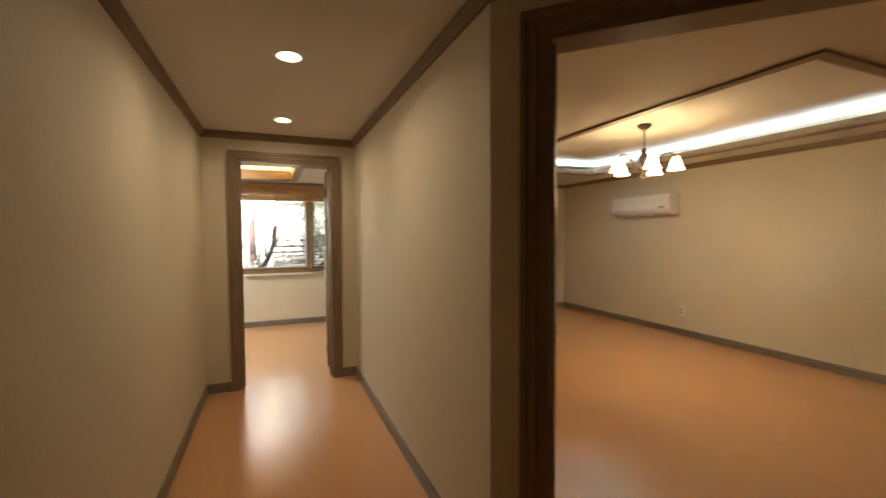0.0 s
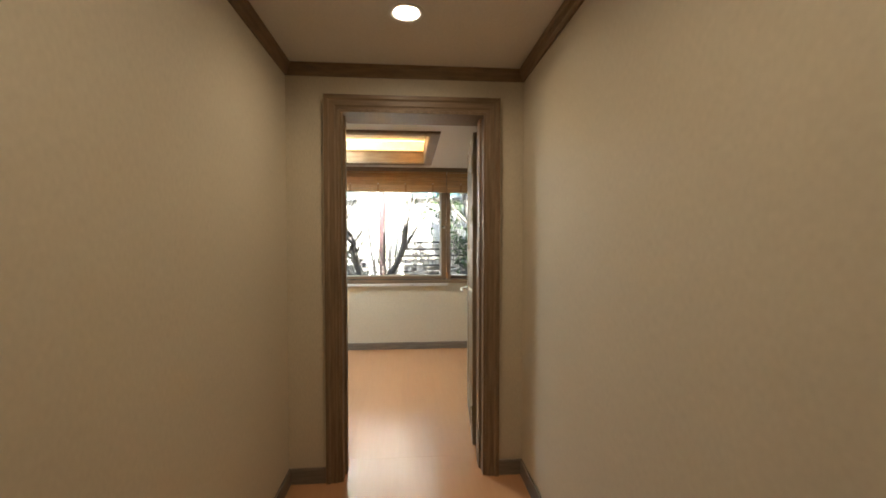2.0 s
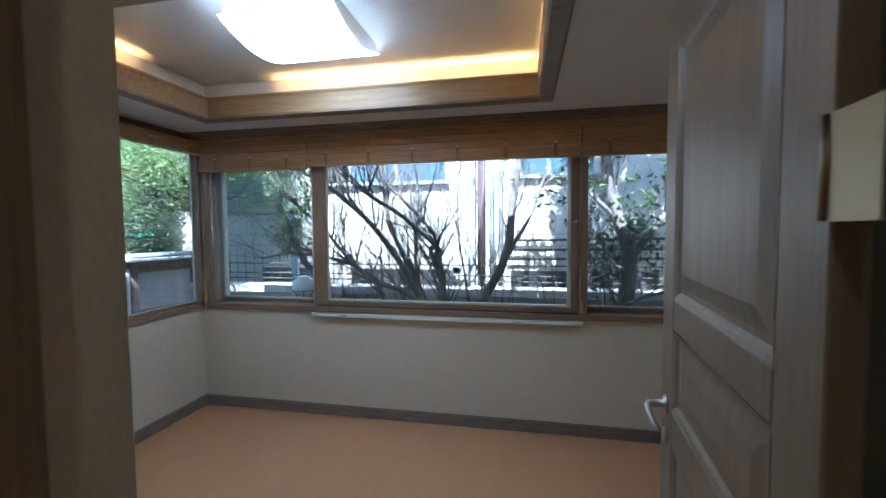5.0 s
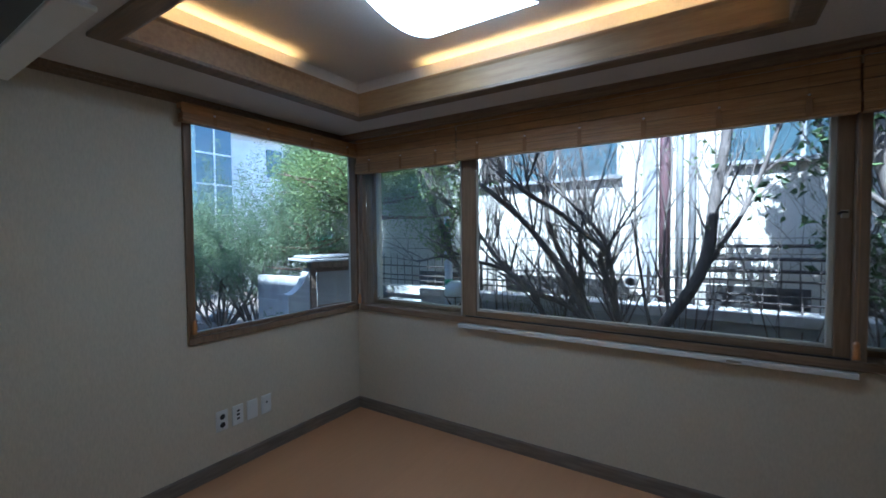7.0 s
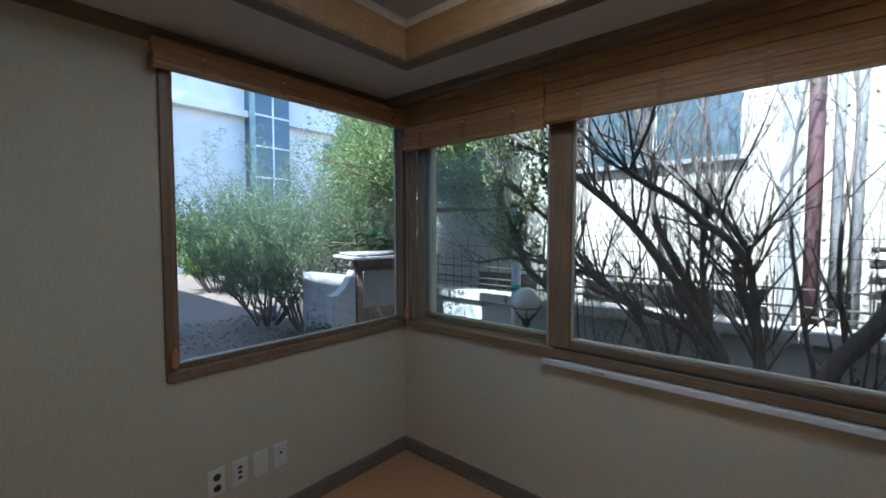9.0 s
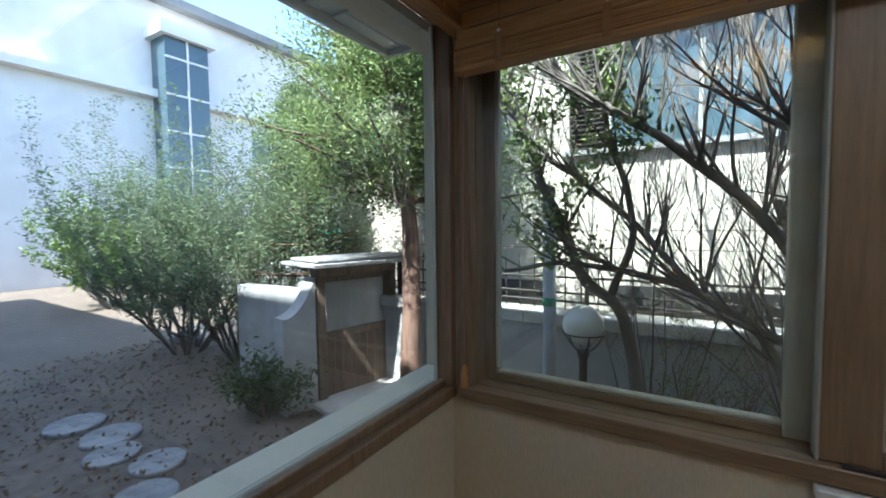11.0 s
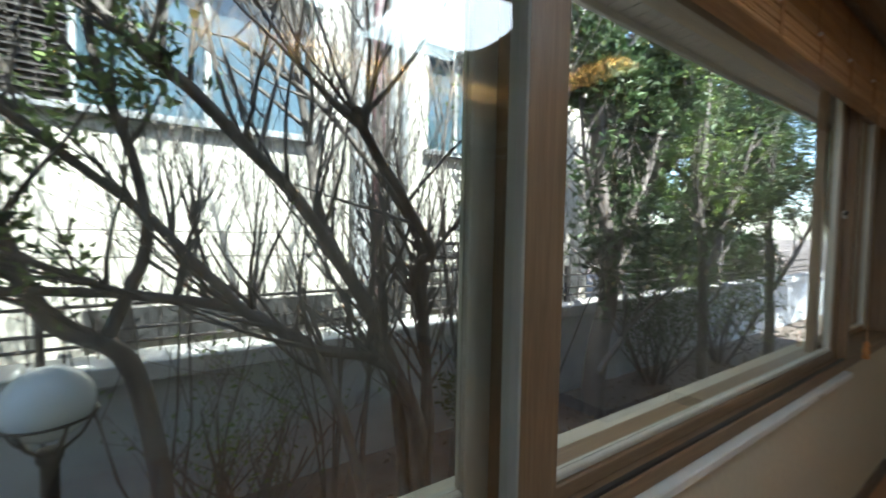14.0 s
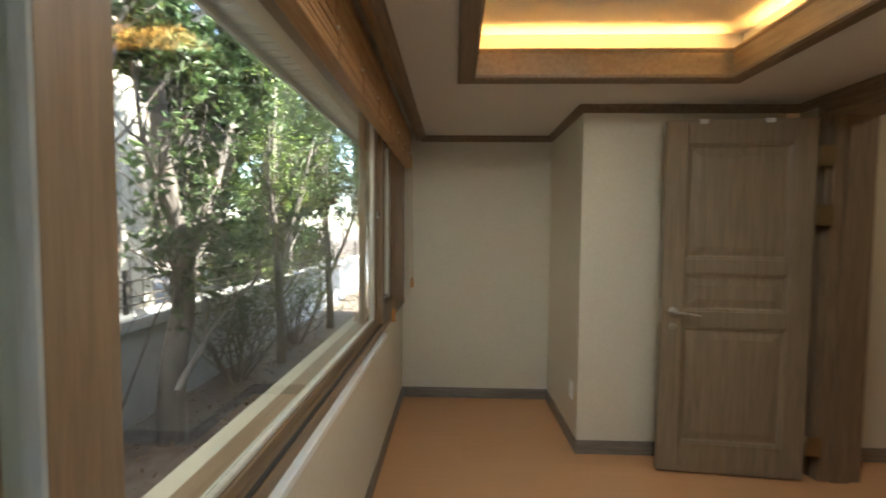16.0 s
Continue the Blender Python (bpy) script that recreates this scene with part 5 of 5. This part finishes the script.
bare_tree("leafy_tree", 7.4, 4.0, [
    ([(7.4, 4.0, -0.3), (7.4, 4.1, 1.2), (7.3, 4.1, 2.4), (7.4, 4.1, 4.0)], 0.1, 0.04),
    ([(7.4, 4.0, 0.9), (6.8, 3.8, 1.8), (6.4, 3.7, 2.8)], 0.04, 0.015),
    ([(7.4, 4.0, 0.8), (8.0, 3.8, 1.7), (8.4, 3.7, 2.6)], 0.04, 0.015),
], "dark leafy evergreen tree at the end of the garden wall", 18, twigs=10, depth=2, ln=1.0, leaves=14000, leaf_mat=SHRUB, leaf_size=0.07)


for k, (x, y) in enumerate(((3.6, 6.3), (5.6, 6.8), (8.2, 6.2), (10.8, 4.6))):
    bare_tree("evergreen_tree", x, y, [
        ([(x, y, -0.3), (x + 0.1, y, 1.2), (x - 0.1, y, 2.6), (x, y, 4.6)], 0.1, 0.03),
        ([(x, y, 0.8), (x + 0.7, y - 0.2, 1.8), (x + 1.1, y - 0.3, 3.0)], 0.04, 0.015),
        ([(x, y, 0.7), (x - 0.7, y - 0.2, 1.6), (x - 1.1, y - 0.3, 2.8)], 0.04, 0.015),
        ([(x, y, 1.6), (x + 0.3, y - 0.6, 2.6), (x + 0.4, y - 0.9, 3.6)], 0.04, 0.015)],
        "dark dense evergreen tree behind the garden wall", 60 + k, twigs=11, depth=2, ln=1.1, leaves=20000, leaf_mat=SHRUB, leaf_size=0.11)


def shrub(name, x, y, h, r, seed, label, leaf_mat, leaves, leaf_size, stems=7, lean=0.35, category="shrub", bark=None, depth=2, kids=4, stem=0.0):
    rng = random.Random(seed)
    z = ground_z(x, y) - 0.04
    th = thing(name, x, y, z, label, category)
    tw, tips = Twigs(), []
    for k in range(stems):
        a = 2 * math.pi * (k + rng.random()) / stems
        d = Vector((math.cos(a) * lean, math.sin(a) * lean, 1)).normalized()
        tw.grow(rng, Vector((math.cos(a), math.sin(a), 0)) * r * 0.12, d, h * rng.uniform(0.6, 0.95), stem or 0.012 + 0.012 * h * 0.5, depth, 0.35, 0.75, kids, tips)
    o = new("stems", tw.mesh("stems", bark or BARK))
    o.parent = th
    if leaves:
        tips = [t for t in tips if t.z > h * 0.3]
        pick = [rng.choice(tips) + Vector((rng.gauss(0, 1), rng.gauss(0, 1), rng.gauss(0, 1))) * 0.045 for _ in range(leaves)]
        o = new("leaves", leaf_mesh("leaves", pick, rng, leaf_size, leaf_mat, 0.42))
        o.parent = th
    return th


def conifer(name, x, y, h, r, clear, seed, label, leaf_mat, boughs=70, per=110, bark=None, leaf_size=0.06, trunk=0.11):
    """Trunk, boughs in irregular tiers, and sprays of scale leaves along each bough."""
    rng = random.Random(seed)
    z = ground_z(x, y) - 0.05
    th = thing(name, x, y, z, label, "tree")
    line, rad = smooth_line([(0, 0, 0), (0.03, 0.02, h * 0.3), (-0.03, 0.01, h * 0.6), (0.02, 0, h)], [trunk, trunk * 0.8, trunk * 0.5, 0.01], 6)
    t = Twigs()
    t.add(line, rad, 11)
    o = new("trunk", t.mesh("trunk", bark or BARK_RED))
    o.parent = th
    tw, places = Twigs(), []
    for k in range(boughs):
        u = clear + (1 - clear) * (k + rng.random()) / boughs
        zz = h * u
        reach = r * (1 - ((u - clear) / (1 - clear)) ** 1.5) * rng.uniform(0.55, 1.1) + 0.12
        a = rng.uniform(0, 2 * math.pi)
        d = Vector((math.cos(a), math.sin(a), rng.uniform(-0.05, 0.45))).normalized()
        p = Vector((0, 0, zz))
        pts = [p]
        for j in range(6):
            d = (d + Vector((rng.uniform(-1, 1), rng.uniform(-1, 1), rng.uniform(-0.5, 0.9))) * 0.16).normalized()
            pts.append(pts[-1] + d * reach / 6)
        tw.add(pts, [0.02 * (1 - j / 7) * (0.4 + reach) + 0.003 for j in range(7)], 5)
        for _ in range(per):
            j = rng.randint(2, 6)
            c = pts[j] + Vector((rng.gauss(0, 1), rng.gauss(0, 1), rng.gauss(0.2, 1))) * (0.075 + 0.05 * reach)
            places.append(c)
    o = new("boughs", tw.mesh("boughs", bark or BARK_RED))
    o.parent = th
    o = new("crown", leaf_mesh("crown", places, rng, leaf_size, leaf_mat, 0.32))
    o.parent = th
    return th


conifer("arborvitae", -3.55, 4.52, 4.6, 1.05, 0.40, 31, "tall arborvitae with reddish bark and scale leaves", CONIFER, 130, 1150, leaf_size=0.040, trunk=0.10)
conifer("arborvitae", -5.15, 4.75, 3.0, 0.6, 0.36, 32, "slim young arborvitae with thin grey-green crown", CONIFER_BLUE, 60, 320, leaf_size=0.042, trunk=0.045)
conifer("arborvitae", -5.9, 5.3, 3.5, 0.8, 0.32, 33, "slim arborvitae with open grey-green crown", CONIFER_BLUE, 60, 340, leaf_size=0.045, trunk=0.05)
shrub("juniper_bush", -6.05, 4.5, 2.15, 1.2, 34, "large spreading grey-green juniper bush with many stems", CONIFER_BLUE, 36000, 0.034, stems=14, lean=0.55, depth=2, kids=5)
shrub("juniper_bush", -7.0, 4.3, 2.1, 1.2, 35, "large spreading grey-green juniper bush with many stems", CONIFER_BLUE, 34000, 0.034, stems=13, lean=0.6, depth=2, kids=5)
shrub("low_shrub", -4.42, 3.65, 0.5, 0.25, 36, "low dark green shrub at the foot of the bushes", SHRUB, 1500, 0.05, stems=9, lean=0.6)
shrub("thin_shrub", -1.25, 4.35, 0.95, 0.4, 37, "thin bare shrub with a few pale leaves before the wall", LEAF, 420, 0.03, stems=9, lean=0.5)
shrub("thin_shrub", 2.6, 4.45, 0.95, 0.4, 38, "leafy shrub before the garden wall", SHRUB, 1800, 0.04, stems=9, lean=0.5)
shrub("thin_shrub", 4.0, 4.4, 1.2, 0.4, 39, "pale leafy shrub before the garden wall", LEAF, 2200, 0.045, stems=9, lean=0.5)
for k, (x, y, h) in enumerate(((-0.75, 4.45, 3.0), (0.25, 4.5, 3.2), (-1.5, 4.5, 2.4), (0.95, 4.5, 2.8))):
    shrub("bare_shrub", x, y, h, 0.35, 70 + k, "upright bare shrub with many thin grey shoots", LEAF, 60, 0.025, stems=6, lean=0.2, depth=2, kids=3, stem=0.008)
shrub("low_shrub", 0.3, 4.35, 0.5, 0.3, 40, "low green shrub under the bare trees", SHRUB, 700, 0.045, stems=8, lean=0.6)
shrub("hedge_bush", -11.5, 5.2, 1.6, 1.2, 41, "bright green hedge bush in the sun", LEAF, 9000, 0.09, stems=16, lean=0.7)
shrub("hedge_bush", -13.2, 6.6, 1.7, 1.2, 42, "bright green hedge bush in the sun", LEAF, 8000, 0.09, stems=16, lean=0.7)

# far woods behind the east end of the garden wall
rng = random.Random(49)
spots = []
for k in range(46):
    cx, cy, cz, cr = rng.uniform(2.4, 14.0), rng.uniform(6.6, 9.5), rng.uniform(0.2, 4.6), rng.uniform(0.5, 1.0)
    for _ in range(1300):
        d = Vector((rng.gauss(0, 1), rng.gauss(0, 1), rng.gauss(0, 1))).normalized() * cr * rng.uniform(0.4, 1.05)
        spots.append((cx + d.x, cy + d.y, cz + d.z * 0.8))
tagged(new("woods", leaf_mesh("woods", spots, rng, 0.15, SHRUB)), "dark dense woods beyond the garden wall", "woods", "", "stuff")

# dry leaves on the soil
rng = random.Random(50)
spots = []
for _ in range(3800):
    x, y = rng.uniform(-8, -2.4), rng.uniform(1.0, 4.6)
    spots.append((x, y, ground_z(x, y) + 0.02 + 0.035 * noise.noise((x * 1.3, y * 1.3, 0))))
for _ in range(1800):
    x, y = rng.uniform(-2.2, 6), rng.uniform(3.1, 4.65)
    spots.append((x, y, ground_z(x, y) + 0.02 + 0.035 * noise.noise((x * 1.3, y * 1.3, 0))))
tagged(new("fallen_leaves", leaf_mesh("fallen_leaves", spots, rng, 0.04, DRY)), "dry brown fallen leaves scattered on the soil", "leaves", "", "stuff")


# ---- far buildings in the west ----
def far_building():
    th = thing("apartment_building", -17.0, 9.5, -0.5, "white apartment building with a blue glass bay", "building")
    part("wall", box(-6.0, 0.0, -5.5, 14.0, 0, 9.5), WHITEWALL, th)
    part("roof", box(-6.3, 0.4, -5.8, 14.3, 9.501, 9.8), PILASTER, th)
    part("cornice", box(0.001, 0.35, -5.5, 14.0, 6.3, 6.55), WHITEWALL, th)
    bay = part("glass_bay", box(0.001, 0.9, -1.0, 0.4, 0.5, 8.2), BLUEGLASS, th, "blue glass stair bay")
    for z in (1.5, 2.7, 3.9, 5.1, 6.3, 7.5):
        part("mullion", box(0.9, 0.93, -1.0, 0.4, z, z + 0.07), WHITEWALL, bay)
    part("mullion", box(0.9, 0.935, -0.33, -0.27, 0.5, 8.2), WHITEWALL, bay)
    part("bay_cap", box(0.001, 1.1, -1.2, 0.6, 8.201, 8.6), WHITEWALL, th)
    for y in (2.6, 5.6, 8.8):
        for z in (1.6, 4.6):
            w = part("window", box(0.0015, 0.04, y, y + 1.7, z, z + 1.3), BLUEGLASS, th, "bluish window")
            part("frame", box(0.041, 0.07, y + 0.8, y + 0.88, z, z + 1.3), WHITEWALL, w)
            part("frame", box(0.041, 0.07, y - 0.08, y + 1.78, z - 0.12, z), WHITEWALL, w)
    return th


far_building()
gr = thing("green_canopy", -9.0, 8.6, -0.5, "green corrugated canopy roof beyond the garden", "canopy")
part("sheet", box(-1.6, 1.6, -0.8, 0.8, 1.75, 1.82, 0.01), material("green_sheet", (0.05, 0.38, 0.24), 0.4), gr)
for x in (-1.5, 1.5):
    part("post", box(x, x + 0.06, -0.75, -0.69, 0, 1.749), SHEET, gr)
structure("wall_far_west", box(-16.0, -7.6, 7.2, 7.4, -0.7, 0.75), PLASTER, "low pale boundary wall beyond the bushes", "wall")

# ---- floor boards, last ----
def floor_boards(name, x0, x1, y0, y1, label):
    th = tagged(new(name), label, "floor", "", "structure")
    w, ln = 0.30, 1.2
    meshes = {}
    row = 0
    x = x0
    while x < x1 - 1e-3:
        xe = min(x + w, x1)
        y = y0 - (row % 3) * 0.4
        while y < y1 - 1e-3:
            a, b = max(y, y0), min(y + ln, y1)
            key = (round(xe - x, 3), round(b - a, 3))
            if key not in meshes:
                meshes[key] = finish(box(0, key[0], 0, key[1], -0.004, 0.0, 0.0), "board", FLOOR)
            o = new("board", meshes[key])
            o.parent = th
            o.matrix_basis = pose(x, a, 0.0)
            y += ln
        x = xe
        row += 1
    return th


floor_boards("floor_corridor", CX0, CX1, -6.0, WT, "orange-brown wood-look floor of the corridor")
floor_boards("floor_room", RX0, RXA, WT + 0.001, RY1, "orange-brown wood-look floor of the small room")
floor_boards("floor_living", CX1 + 0.001, LX1, -6.0, WT + 0.13, "orange-brown wood-look floor of the living room")
floor_boards("floor_living_end", 2.25, LX1, WT + 0.131, LY1, "orange-brown wood-look floor of the living room's end")
